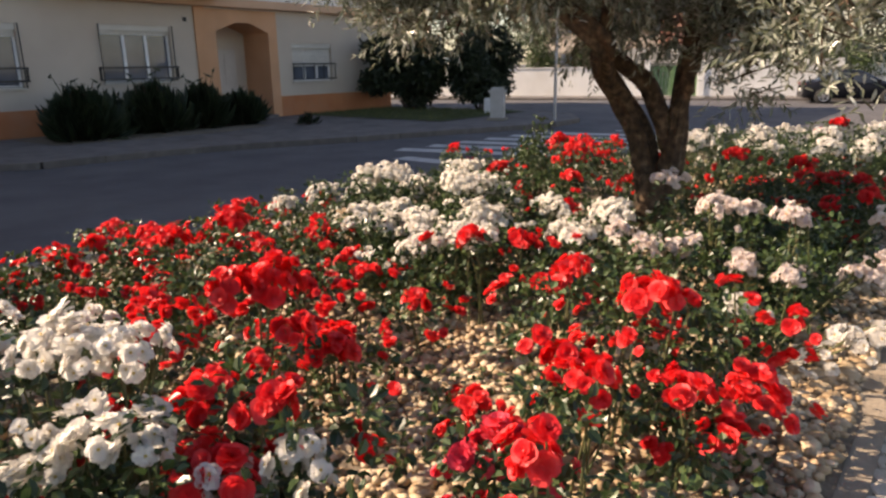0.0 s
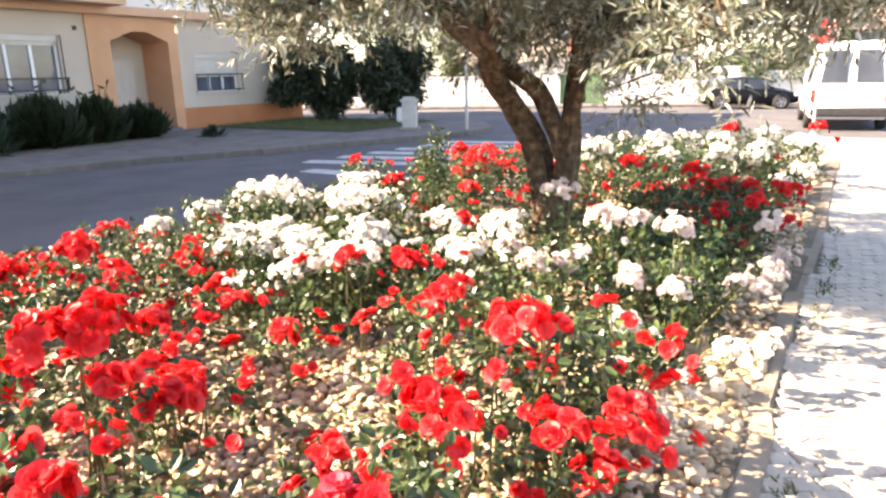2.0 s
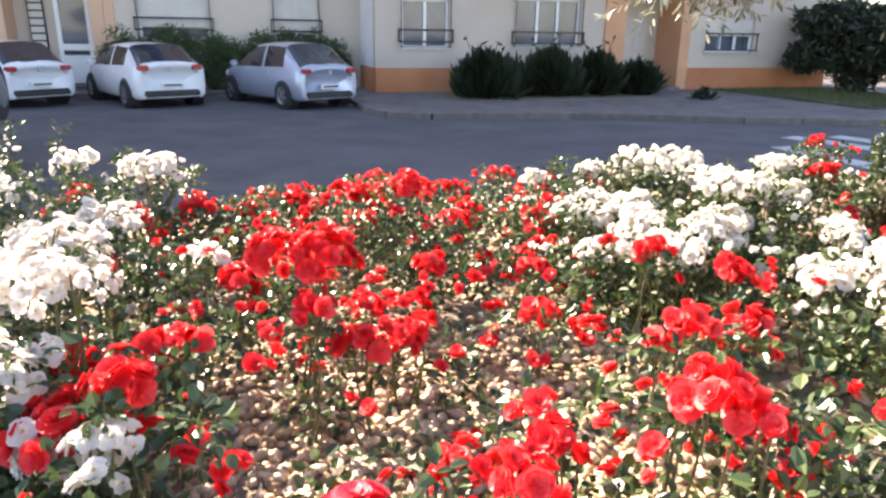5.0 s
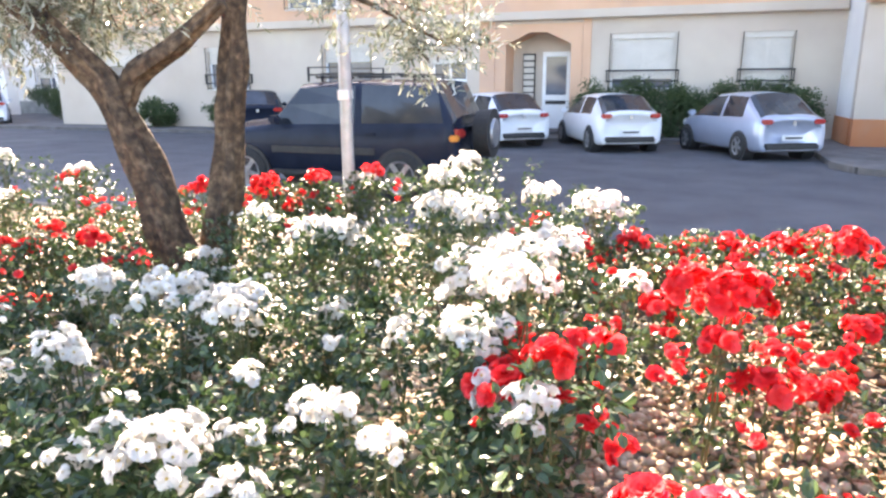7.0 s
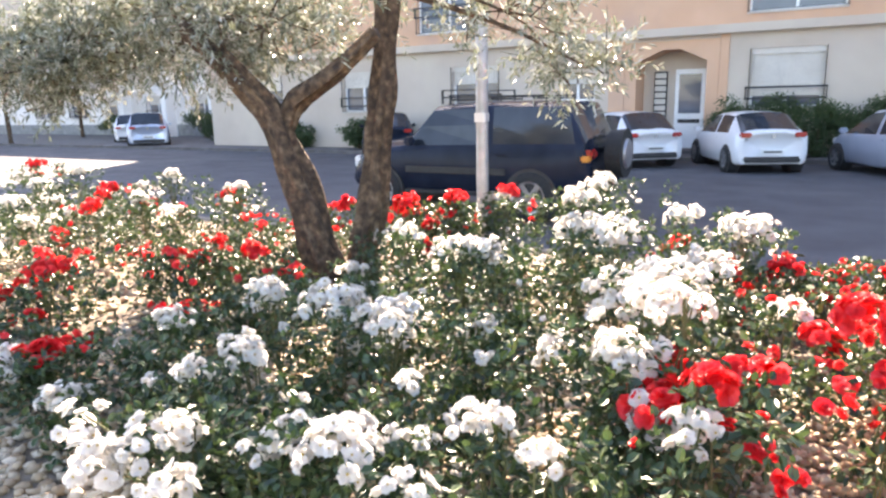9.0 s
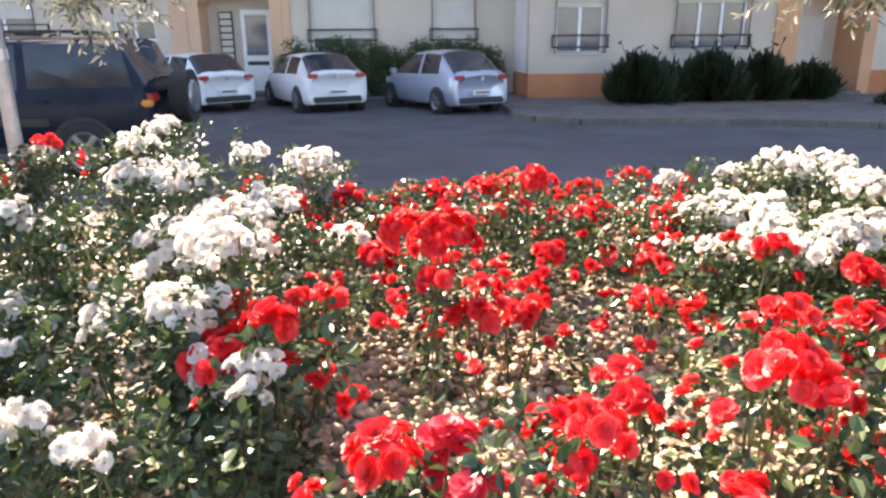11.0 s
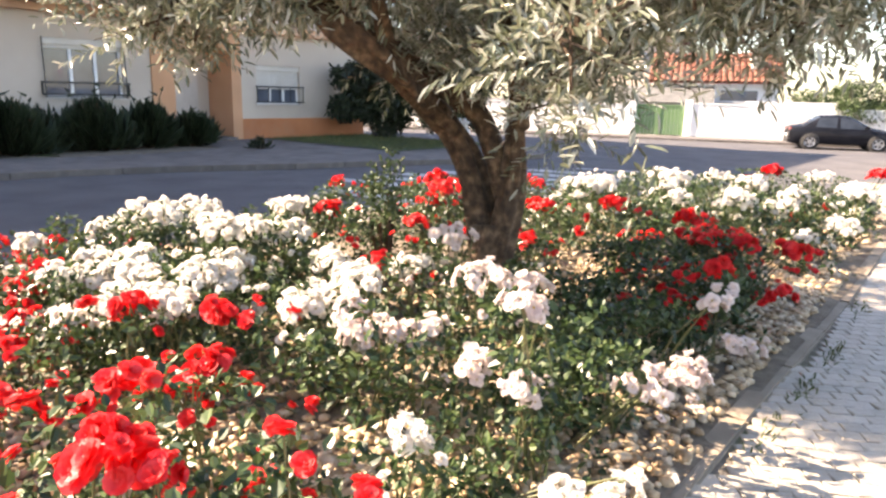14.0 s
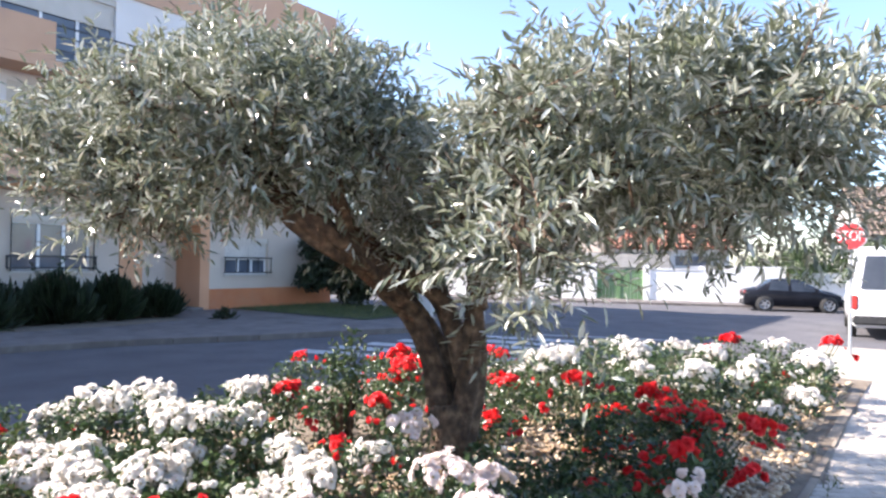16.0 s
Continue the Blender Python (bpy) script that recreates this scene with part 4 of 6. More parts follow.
stop = thing("stop_sign", "red octagonal stop sign on a grey steel pole", "road sign", (-0.81, 17.2, 0.1), 8)
post("pole", stop, 2.62, 0.03)
plate = part("sign_plate", disc(0.29, 8, 0.01, 22.5), WHITE, stop, at=(0, -0.035, 2.28))
part("face", disc(0.262, 8, 0.006, 22.5), SIGNRED, plate, "red sign face", at=(0, -0.01, 0))
cu = bpy.data.curves.new("lettering", "FONT")
cu.body, cu.size, cu.align_x, cu.align_y, cu.extrude = "STOP", 0.235, "CENTER", "CENTER", 0.002
tmp = bpy.data.objects.new("lettering_source", cu)
me = bpy.data.meshes.new_from_object(tmp)
bpy.data.objects.remove(tmp)
me.materials.append(WHITE)
txt = tagged(new("lettering", me), "white STOP lettering")
txt.parent = plate
txt.matrix_basis = pose(0, -0.017, 0, 90, 0, 0) @ Matrix.Diagonal((0.82, 1.15, 1, 1))
part("clamp", boxes((-0.04, 0.04, -0.04, 0.03, 2.16, 2.2), (-0.04, 0.04, -0.04, 0.03, 2.36, 2.4)), GALV, stop)

pole = thing("lamp_pole", "slender pale grey steel pole on the corner pavement", "pole", (-9.75, 18.0, 0.12))
post("shaft", pole, 5.0, 0.045)
part("collar", disc(0.07, 14, 0.02), GALV, pole, at=(0, 0, 0.5)).rotation_euler = (radians(90), 0, 0)
noentry = thing("no_entry_sign", "small red no-entry sign on a thin pole", "road sign", (-19.5, 29.2, 0), 30)
post("pole", noentry, 2.3, 0.03)
pl = part("sign_plate", disc(0.3, 24, 0.012), SIGNRED, noentry, at=(0, -0.04, 2.1))
part("bar", boxes((-0.2, 0.2, -0.012, -0.007, -0.05, 0.05)), WHITE, pl)
CABINET = material("cabinet_paint", [(0.42, 0.41, 0.38), (0.5, 0.49, 0.46)], 0.6, 5, stain=(0.36, 0.34, 0.3), stain_scale=3)
cab = thing("utility_cabinet", "pale grey utility cabinet with a sloping lid on the corner", "cabinet", (-11.2, 17.2, 0.12), 20)
part("body", boxes((-0.2, 0.2, -0.14, 0.14, 0, 0.8), bevel=0.015), CABINET, cab)
part("lid", boxes((-0.25, 0.25, -0.18, 0.18, 0.8, 0.87), (-0.18, 0.18, -0.12, 0.12, 0.87, 0.94), bevel=0.02), CABINET, cab)
part("base", boxes((-0.28, 0.28, -0.2, 0.2, 0, 0.08), bevel=0.01), CONCRETE, cab)
bench = thing("white_block", "low white marker block on the grass", "bollard", (-13.0, 19.6, 0.12), 10)
part("block", boxes((-0.25, 0.25, -0.2, 0.2, 0, 0.5), bevel=0.03), WHITE, bench)
signpost = thing("street_post", "thick grey steel post beside the rose bed", "post", (-5.75, -1.83, 0.1))
post("shaft", signpost, 2.6, 0.065)
part("plate", boxes((-0.05, 0.07, -0.06, 0.06, 1.44, 1.54), bevel=0.006), WHITE, signpost)


# ---- trees ----
def olive_tree(label, limbs, crowns, sprigs, seed):
    """limbs: (points, first and last radius); crowns: (centre, radii, share of the sprigs)."""
    base = limbs[0][0][0]
    tree = thing("olive_tree", label, "tree", base)
    o = Vector(base)
    for i, (pts, r0, r1) in enumerate(limbs):
        run = bent([Vector(p) - o for p in pts], 9)
        n = len(run) - 1
        b = bmesh.new()
        flare = 0.35 if i == 0 else 0.0
        tube(b, run, [r0 + (r1 - r0) * k / n + (flare * r0 * max(0, 1 - k / 6) if flare else 0) for k in range(n + 1)], 40 if r0 > 0.08 else 10, 0.4 if r0 > 0.05 else 0.15, seed + i * 3.1)
        part("trunk" if i == 0 else "limb", b, BARK, tree, smooth=True)
    foot, way, up, ln, wd, twigs = [], [], [], [], [], bmesh.new()
    ends = [Vector(pts[-1]) - o for pts, _, _ in limbs[1:]]
    for (c, rad, share) in crowns:
        c = Vector(c) - o
        near = min(ends, key=lambda e: (e - c).length)
        tube(twigs, bent([near, near.lerp(c, 0.55) + Vector((0, 0, 0.06)), c], 4), [0.03 - 0.0025 * k for k in range(9)], 6)
        n = int(sprigs * share)
        tufts = max(5, int(38 * rad[0] * rad[1]))
        hub = unit(tufts) * RNG.uniform(0.3, 0.95, (tufts, 1)) ** 0.6 * np.array(rad)
        for h in hub[::2]:
            tube(twigs, [c, c + Vector(h) * 0.5 + Vector((0, 0, 0.04)), c + Vector(h)], [0.012, 0.008, 0.004], 4)
        d = unit(n)
        pos = np.array(c) + hub[RNG.integers(0, tufts, n)] * RNG.uniform(0.7, 1.05, (n, 1)) + d * RNG.uniform(0.02, 0.2, (n, 1))
        d = d + (pos - np.array(c)) / np.array(rad)
        d /= np.linalg.norm(d, axis=1, keepdims=True)
        for q, dd in zip(pos, d):
            direction = dd * np.array([1, 1, 0.75]) + np.array([0, 0, 0.25]) + RNG.normal(0, 0.45, 3)
            direction /= np.linalg.norm(direction)
            length = RNG.uniform(0.14, 0.34)
            if RNG.random() < 0.06:
                tube(twigs, [q - direction * 0.25, q, q + direction * length], [0.008, 0.005, 0.002], 4)
            k = RNG.integers(9, 17)
            for j in range(k):
                u = (j + 0.5) / k
                s = np.cross(direction, RNG.normal(size=3))
                s /= np.linalg.norm(s) + 1e-9
                foot.append(q + direction * length * u + np.array([0, 0, -0.05 * u * u]))
                way.append(s * 0.75 + direction * 0.65)
                up.append(unit(1)[0] * 0.6 + np.array([0, 0, 1.0]))
                ln.append(RNG.uniform(0.05, 0.088))
                wd.append(RNG.uniform(0.013, 0.021))
    v, f = leaf_mesh(np.array(foot), np.array(way), np.array(up), np.array(ln), np.array(wd), 0.15, 0.1)
    part("twig_work", twigs, BARK, tree)["kind"] = "stuff"
    raw_part("crown", v, f, OLIVE, tree, "silvery grey-green olive leaves", "stuff")
    return tree


olive_tree("old olive tree with a forked gnarled trunk and silvery crown",
    [([(-1.93, 5.6, 0.2), (-1.94, 5.61, 0.55), (-1.96, 5.61, 0.85)], 0.135, 0.12),
     ([(-1.98, 5.61, 0.55), (-2.07, 5.63, 1.05), (-2.23, 5.56, 1.42), (-2.27, 5.3, 1.64), (-2.16, 4.98, 1.76), (-2.0, 4.68, 1.83), (-2.1, 4.4, 2.02), (-2.5, 4.35, 2.35)], 0.094, 0.06),
     ([(-1.84, 5.61, 1.05), (-1.93, 5.61, 1.32), (-2.04, 5.58, 1.55), (-2.2, 5.42, 1.73), (-2.45, 5.25, 1.95), (-2.9, 5.1, 2.4)], 0.07, 0.05),
     ([(-1.9, 5.62, 0.55), (-1.82, 5.62, 1.1), (-1.76, 5.6, 1.58), (-1.66, 5.6, 1.93), (-1.3, 5.75, 2.5)], 0.086, 0.055),
     ([(-1.74, 5.6, 1.5), (-1.68, 5.4, 1.85), (-1.5, 4.9, 2.3)], 0.06, 0.03),
     ([(-2.02, 4.7, 1.84), (-1.9, 4.5, 2.1), (-1.8, 4.3, 2.4)], 0.05, 0.025),
     ([(-1.62, 5.62, 1.95), (-0.95, 5.4, 2.1), (-0.3, 5.25, 2.3)], 0.055, 0.025)],
    [((-3.3, 4.8, 2.6), (1.0, 0.95, 0.55), 0.17), ((-3.5, 4.1, 2.35), (0.6, 0.6, 0.45), 0.1), ((-2.3, 4.3, 2.5), (0.85, 0.75, 0.42), 0.18), ((-0.72, 4.8, 2.4), (0.6, 0.65, 0.4), 0.12),
     ((-2.5, 4.65, 2.82), (0.7, 0.6, 0.3), 0.07), ((-3.35, 4.75, 2.9), (0.7, 0.6, 0.3), 0.07), ((-1.7, 4.75, 2.3), (0.5, 0.4, 0.22), 0.05), ((-2.1, 4.4, 2.3), (0.45, 0.3, 0.2), 0.03),
     ((-0.8, 5.9, 2.5), (0.95, 0.9, 0.5), 0.2), ((-0.25, 5.2, 2.35), (0.7, 0.7, 0.42), 0.11), ((-0.05, 5.6, 2.5), (0.5, 0.5, 0.3), 0.045), ((-1.45, 5.2, 2.05), (0.42, 0.35, 0.2), 0.03), ((-1.15, 5.05, 1.68), (0.18, 0.18, 0.24), 0.009), ((-0.95, 5.0, 2.08), (0.42, 0.36, 0.2), 0.025), ((-0.3, 5.6, 2.18), (0.75, 0.6, 0.2), 0.075), ((0.1, 5.3, 2.25), (0.4, 0.5, 0.2), 0.035),
     ((-2.1, 5.6, 2.1), (0.8, 0.7, 0.25), 0.08), ((-3.0, 6.2, 2.5), (0.9, 0.7, 0.5), 0.08), ((-0.6, 4.15, 1.9), (0.22, 0.22, 0.3), 0.013), ((-2.95, 4.0, 2.12), (0.4, 0.35, 0.25), 0.022)],
    5200, 1.0)
olive_tree("olive tree with two leaning trunks among the white roses",
    [([(-3.38, -1.93, 0.12), (-3.38, -1.94, 0.2), (-3.38, -1.95, 0.32)], 0.2, 0.17),
     ([(-3.33, -2.0, 0.2), (-3.29, -2.04, 0.5), (-3.27, -2.13, 0.85), (-3.23, -2.24, 1.26), (-3.16, -2.4, 1.7), (-3.0, -2.62, 2.05), (-2.95, -3.0, 2.35)], 0.165, 0.07),
     ([(-3.46, -1.84, 0.2), (-3.48, -1.79, 0.5), (-3.52, -1.74, 0.8), (-3.56, -1.67, 1.25), (-3.6, -1.61, 1.8), (-3.66, -1.55, 2.6)], 0.125, 0.075),
     ([(-3.22, -2.36, 1.5), (-3.28, -2.2, 1.78), (-3.3, -1.8, 2.0), (-3.32, -1.45, 2.25)], 0.085, 0.045),
     ([(-3.15, -2.4, 1.65), (-3.3, -2.9, 2.0), (-3.6, -3.5, 2.4)], 0.075, 0.035)],
    [((-3.6, -3.6, 2.5), (1.2, 1.1, 0.6), 0.36), ((-3.5, -1.5, 2.75), (1.2, 1.0, 0.5), 0.038), ((-3.3, -2.5, 2.35), (0.7, 0.7, 0.35), 0.1), ((-4.3, -0.9, 2.45), (0.8, 0.8, 0.4), 0.045), ((-4.6, -0.3, 2.0), (0.4, 0.4, 0.28), 0.035), ((-3.1, -4.7, 2.3), (0.85, 0.8, 0.5), 0.32), ((-2.6, -5.6, 2.3), (0.75, 0.7, 0.45), 0.24)],
    2900, 5.0)


def shrub(name, label, at, rad, count, leaf, mat, spiky=0.0, category="shrub", group=""):
    """A shrub of many leaves on a shell of clumps; spiky raises sword-shaped leaves from the base."""
    s = thing(name, label, category, at, 0, group)
    n = count
    stems = bmesh.new()
    if spiky:
        a = RNG.uniform(0, 2 * math.pi, n)
        up = RNG.uniform(0.0, 1.0, n) ** 0.8
        out = np.sqrt(1 - up * up) * RNG.uniform(0.25, 0.8, n)
        lump = 1 + 0.22 * np.sin(a * 3 + at[1] * 7) * (1 - up) + 0.12 * np.sin(a * 7 + up * 9)
        foot = np.stack([np.cos(a) * rad[0] * out * lump, np.sin(a) * rad[1] * out * lump, up * rad[2] * 0.6 * RNG.uniform(0.6, 1.0, n)], 1)
        lean = 0.25 + 1.3 * (1 - up) + RNG.normal(0, 0.35, n)
        way = np.stack([np.cos(a) * lean, np.sin(a) * lean, np.ones(n)], 1) + RNG.normal(0, 0.25, (n, 3))
        ln = RNG.uniform(0.3, 0.75, n) * spiky * min(1.0, rad[2] / 0.8)
        v, f = leaf_mesh(foot, way, np.stack([np.cos(a), np.sin(a), 0.3 * np.ones(n)], 1), ln, ln * RNG.uniform(0.1, 0.17, n), 0.2, 0.3)
    else:
        cl = unit(26) * np.array(rad) * RNG.uniform(0.35, 0.85, (26, 1))
        pick = RNG.integers(0, 26, n)
        foot = cl[pick] + unit(n) * np.array(rad) * 0.36 * RNG.uniform(0.4, 1, (n, 1)) + np.array([0, 0, rad[2]])
        foot[:, 2] = np.maximum(foot[:, 2], 0.05)
        way = unit(n) + np.array([0, 0, 0.2])
        v, f = leaf_mesh(foot, way, unit(n) + np.array([0, 0, 0.8]), RNG.uniform(0.7, 1.2, n) * leaf, RNG.uniform(0.35, 0.5, n) * leaf)
    for k in range(7):
        a = k * 0.9
        tube(stems, [(math.cos(a) * 0.05, math.sin(a) * 0.05, -0.05), (math.cos(a) * rad[0] * 0.4, math.sin(a) * rad[1] * 0.4, rad[2] * 0.9)], [0.025, 0.012], 5)
    part("branching", stems, BARK, s)["kind"] = "stuff"
    raw_part("foliage", v, f, mat, s, "", "stuff")
    return s


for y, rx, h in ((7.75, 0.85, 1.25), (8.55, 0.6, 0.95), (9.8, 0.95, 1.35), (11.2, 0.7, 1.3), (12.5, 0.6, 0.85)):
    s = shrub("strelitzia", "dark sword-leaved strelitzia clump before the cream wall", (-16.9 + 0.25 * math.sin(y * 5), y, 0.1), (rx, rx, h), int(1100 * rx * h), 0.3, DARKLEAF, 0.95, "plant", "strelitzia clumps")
    st = bmesh.new()
    for k in range(5):
        a = k * 1.3 + y
        top = (math.cos(a) * rx * 0.6, math.sin(a) * rx * 0.6, h * (1.02 + 0.1 * (k % 3)))
        tube(st, [(0, 0, 0.1), (top[0] * 0.6, top[1] * 0.6, top[2] * 0.7), top], [0.014, 0.011, 0.008], 5)
        bmesh.ops.create_cone(st, cap_ends=True, segments=6, radius1=0.035, radius2=0.004, depth=0.22, matrix=Matrix.Translation(top) @ pose(0, 0, 0, 65, 0, math.degrees(a)))
    part("flowering", st, DARKLEAF, s)["kind"] = "stuff"
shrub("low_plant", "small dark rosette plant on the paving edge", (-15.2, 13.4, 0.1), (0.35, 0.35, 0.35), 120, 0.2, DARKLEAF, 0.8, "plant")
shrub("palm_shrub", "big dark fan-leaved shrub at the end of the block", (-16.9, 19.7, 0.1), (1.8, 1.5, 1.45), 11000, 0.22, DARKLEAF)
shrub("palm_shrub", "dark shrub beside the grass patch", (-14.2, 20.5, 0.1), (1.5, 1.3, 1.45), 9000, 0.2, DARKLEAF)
for y in (-1.2, -0.1, 1.0, 2.1, 3.2, 4.2):
    shrub("hedge_shrub", "soft green hedge shrub behind the parked cars", (-20.35, y, 0.1), (0.45, 0.95, 0.86), 3600, 0.09, HEDGELEAF, 0, "hedge", "hedge shrubs")
for x, y, r in ((-24.3, -26.2, 1.2), (-26.6, -29.9, 1.3), (-20.2, -17.5, 0.8), (-23.0, -23.9, 1.0), (-27.0, -38.6, 1.1), (-20.6, -14.5, 0.9)):
    shrub("round_shrub", "clipped round dark green shrub by the far pavement", (x, y, 0.05), (r, r, r * 0.72), 2400, 0.13, HEDGELEAF, 0, "shrub", "round shrubs")
for x, y, r, h in ((8.4, 0.8, 1.9, 1.3), (10.6, 0.7, 2.0, 1.35), (12.6, 1.2, 1.3, 1.5), (-6.0, 2.2, 1.8, 1.1), (-9.5, 2.0, 1.7, 1.2), (-3.4, 2.6, 1.2, 1.5), (19.0, 1.6, 1.4, 1.6)):
    p = FAR @ Vector((x, y, 0))
    shrub("garden_shrub", "leafy green shrub spilling over the whitewashed wall", (p.x, p.y, 0.3), (r, 1.2, h), 3800, 0.15, HEDGELEAF, 0, "shrub", "garden shrubs")


def street_tree(at, h, r, count, label):
    t = thing("street_tree", label, "tree", at)
    b = bmesh.new()
    tube(b, bent([(0, 0, -0.1), (0.05, 0, h * 0.3), (-0.05, 0.05, h * 0.6)], 4), [0.13 - 0.009 * k for k in range(9)], 10, 0.3)
    for k in range(6):
        a = k * 1.05
        tube(b, [(-0.02, 0.02, h * 0.4), (math.cos(a) * r * 0.4, math.sin(a) * r * 0.4, h * 0.62), (math.cos(a) * r * 0.75, math.sin(a) * r * 0.75, h * 0.8)], [0.05, 0.03, 0.012], 6)
    part("trunk", b, BARK, t, smooth=True)
    cl = unit(40) * np.array([r, r, h * 0.3]) * RNG.uniform(0.3, 0.95, (40, 1)) + np.array([0, 0, h * 0.72])
    foot = cl[RNG.integers(0, 40, count)] + unit(count) * r * 0.3 * RNG.uniform(0.3, 1, (count, 1))
    v, f = leaf_mesh(foot, unit(count), unit(count) + np.array([0, 0, 0.8]), RNG.uniform(0.1, 0.18, count), RNG.uniform(0.05, 0.08, count))
    raw_part("crown", v, f, HEDGELEAF, t, "", "stuff")


street_tree((-19.5, 33.5, 0), 4.6, 1.7, 3000, "small leafy street tree behind the garden wall")
street_tree((-26.0, 36.0, 0), 6.5, 2.4, 4200, "leafy tree behind the garden wall")
street_tree((-41, -52, 0), 7.5, 3.2, 5000, "dark leafy tree at the end of the street")
street_tree((-30, -62, 0), 7.5, 3.2, 5000, "dark leafy tree at the end of the street")
street_tree((-17, -52, 0), 7.0, 3.0, 4600, "dark leafy tree at the end of the street")
street_tree((-25.5, -40, 0), 6.5, 2.8, 4600, "dark leafy tree at the end of the street")
street_tree((-19.5, -37, 0), 6.0, 2.4, 4200, "dark leafy tree at the end of the street")


# ---- roses ----
def bloom_mesh(name, mat, seed, open_=1.0):
    """One rose: rings of petals round a small heart, cupped and double for the reds, flat and half-open for the whites."""
    rnd = random.Random(seed)
    b = bmesh.new()
    double = ((6, 0.037, -0.25 * open_, 0.002), (6, 0.041, 0.25 * open_, 0.004), (6, 0.035, 0.65, 0.006), (5, 0.026, 0.95, 0.009), (3, 0.015, 1.25, 0.012))
    flat = ((6, 0.036, -0.1 * open_, 0.001), (7, 0.04, 0.25 * open_, 0.003), (6, 0.033, 0.5, 0.006), (5, 0.022, 0.85, 0.009))
    for count, r, tilt, z in flat if mat in (WHITEPETAL, BLUSHPETAL) else double:
        for i in range(count):
            a = 2 * math.pi * (i + rnd.uniform(-0.25, 0.25)) / count + r * 90
            r0, r = r, r * rnd.uniform(0.78, 1.2)
            t = tilt + (rnd.uniform(-0.3, 0.35) if mat in (WHITEPETAL, BLUSHPETAL) else rnd.uniform(-0.12, 0.15))
            wdt = r * (0.5 if mat in (WHITEPETAL, BLUSHPETAL) else 0.68)
            d, s = Vector((math.cos(a), math.sin(a), 0)), Vector((-math.sin(a), math.cos(a), 0))
            mid = d * r * 0.62 * math.cos(t) + Vector((0, 0, z + r * 0.62 * math.sin(t)))
            tip = d * r * math.cos(t * 0.75) + Vector((0, 0, z + r * math.sin(t) * 0.88))
            vs = [b.verts.new(p) for p in (Vector((0, 0, z)), mid - s * wdt + Vector((0, 0, 0.004)), tip - s * wdt * 0.62, tip + d * r * 0.1 - Vector((0, 0, 0.003)), tip + s * wdt * 0.62, mid + s * wdt + Vector((0, 0, 0.004)))]
            b.faces.new((vs[0], vs[1], vs[2], vs[3]))
            b.faces.new((vs[0], vs[3], vs[4], vs[5]))
            r = r0
    heart = bmesh.ops.create_cone(b, cap_ends=True, segments=6, radius1=0.007, radius2=0.004, depth=0.008, matrix=Matrix.Translation((0, 0, 0.018)))
    me = bpy.data.meshes.new(name)
    for v in heart["verts"]:
        for f in v.link_faces:
            f.material_index = 1
    b.to_mesh(me)
    b.free()
    me.materials.append(mat)
    me.materials.append(HEARTS if mat in (WHITEPETAL, BLUSHPETAL) else mat)
    return me


BLOOMS = {}
for key, mat in (("r", RED), ("c", PINKRED), ("w", WHITEPETAL), ("b", BLUSHPETAL)):
    BLOOMS[key] = [bloom_mesh("rose_bloom", mat, 11 * i + ord(key), 0.6 + 0.25 * i) for i in range(4)]
BLOOM_DATA = {me.name: (np.array([v.co[:] for v in me.vertices]), [list(p.vertices) for p in me.polygons]) for group in BLOOMS.values() for me in group}
ISLAND = {"r": RED, "c": PINKRED, "w": WHITEPETAL, "b": BLUSHPETAL}
LABELS = {"r": "scarlet rose bush in full bloom on the stony bed", "c": "crimson rose bush in bloom on the stony bed",
          "w": "white rose bush heavy with blossom on the stony bed", "b": "blush white rose bush in bloom on the stony bed"}
rose_rnd = random.Random(3)


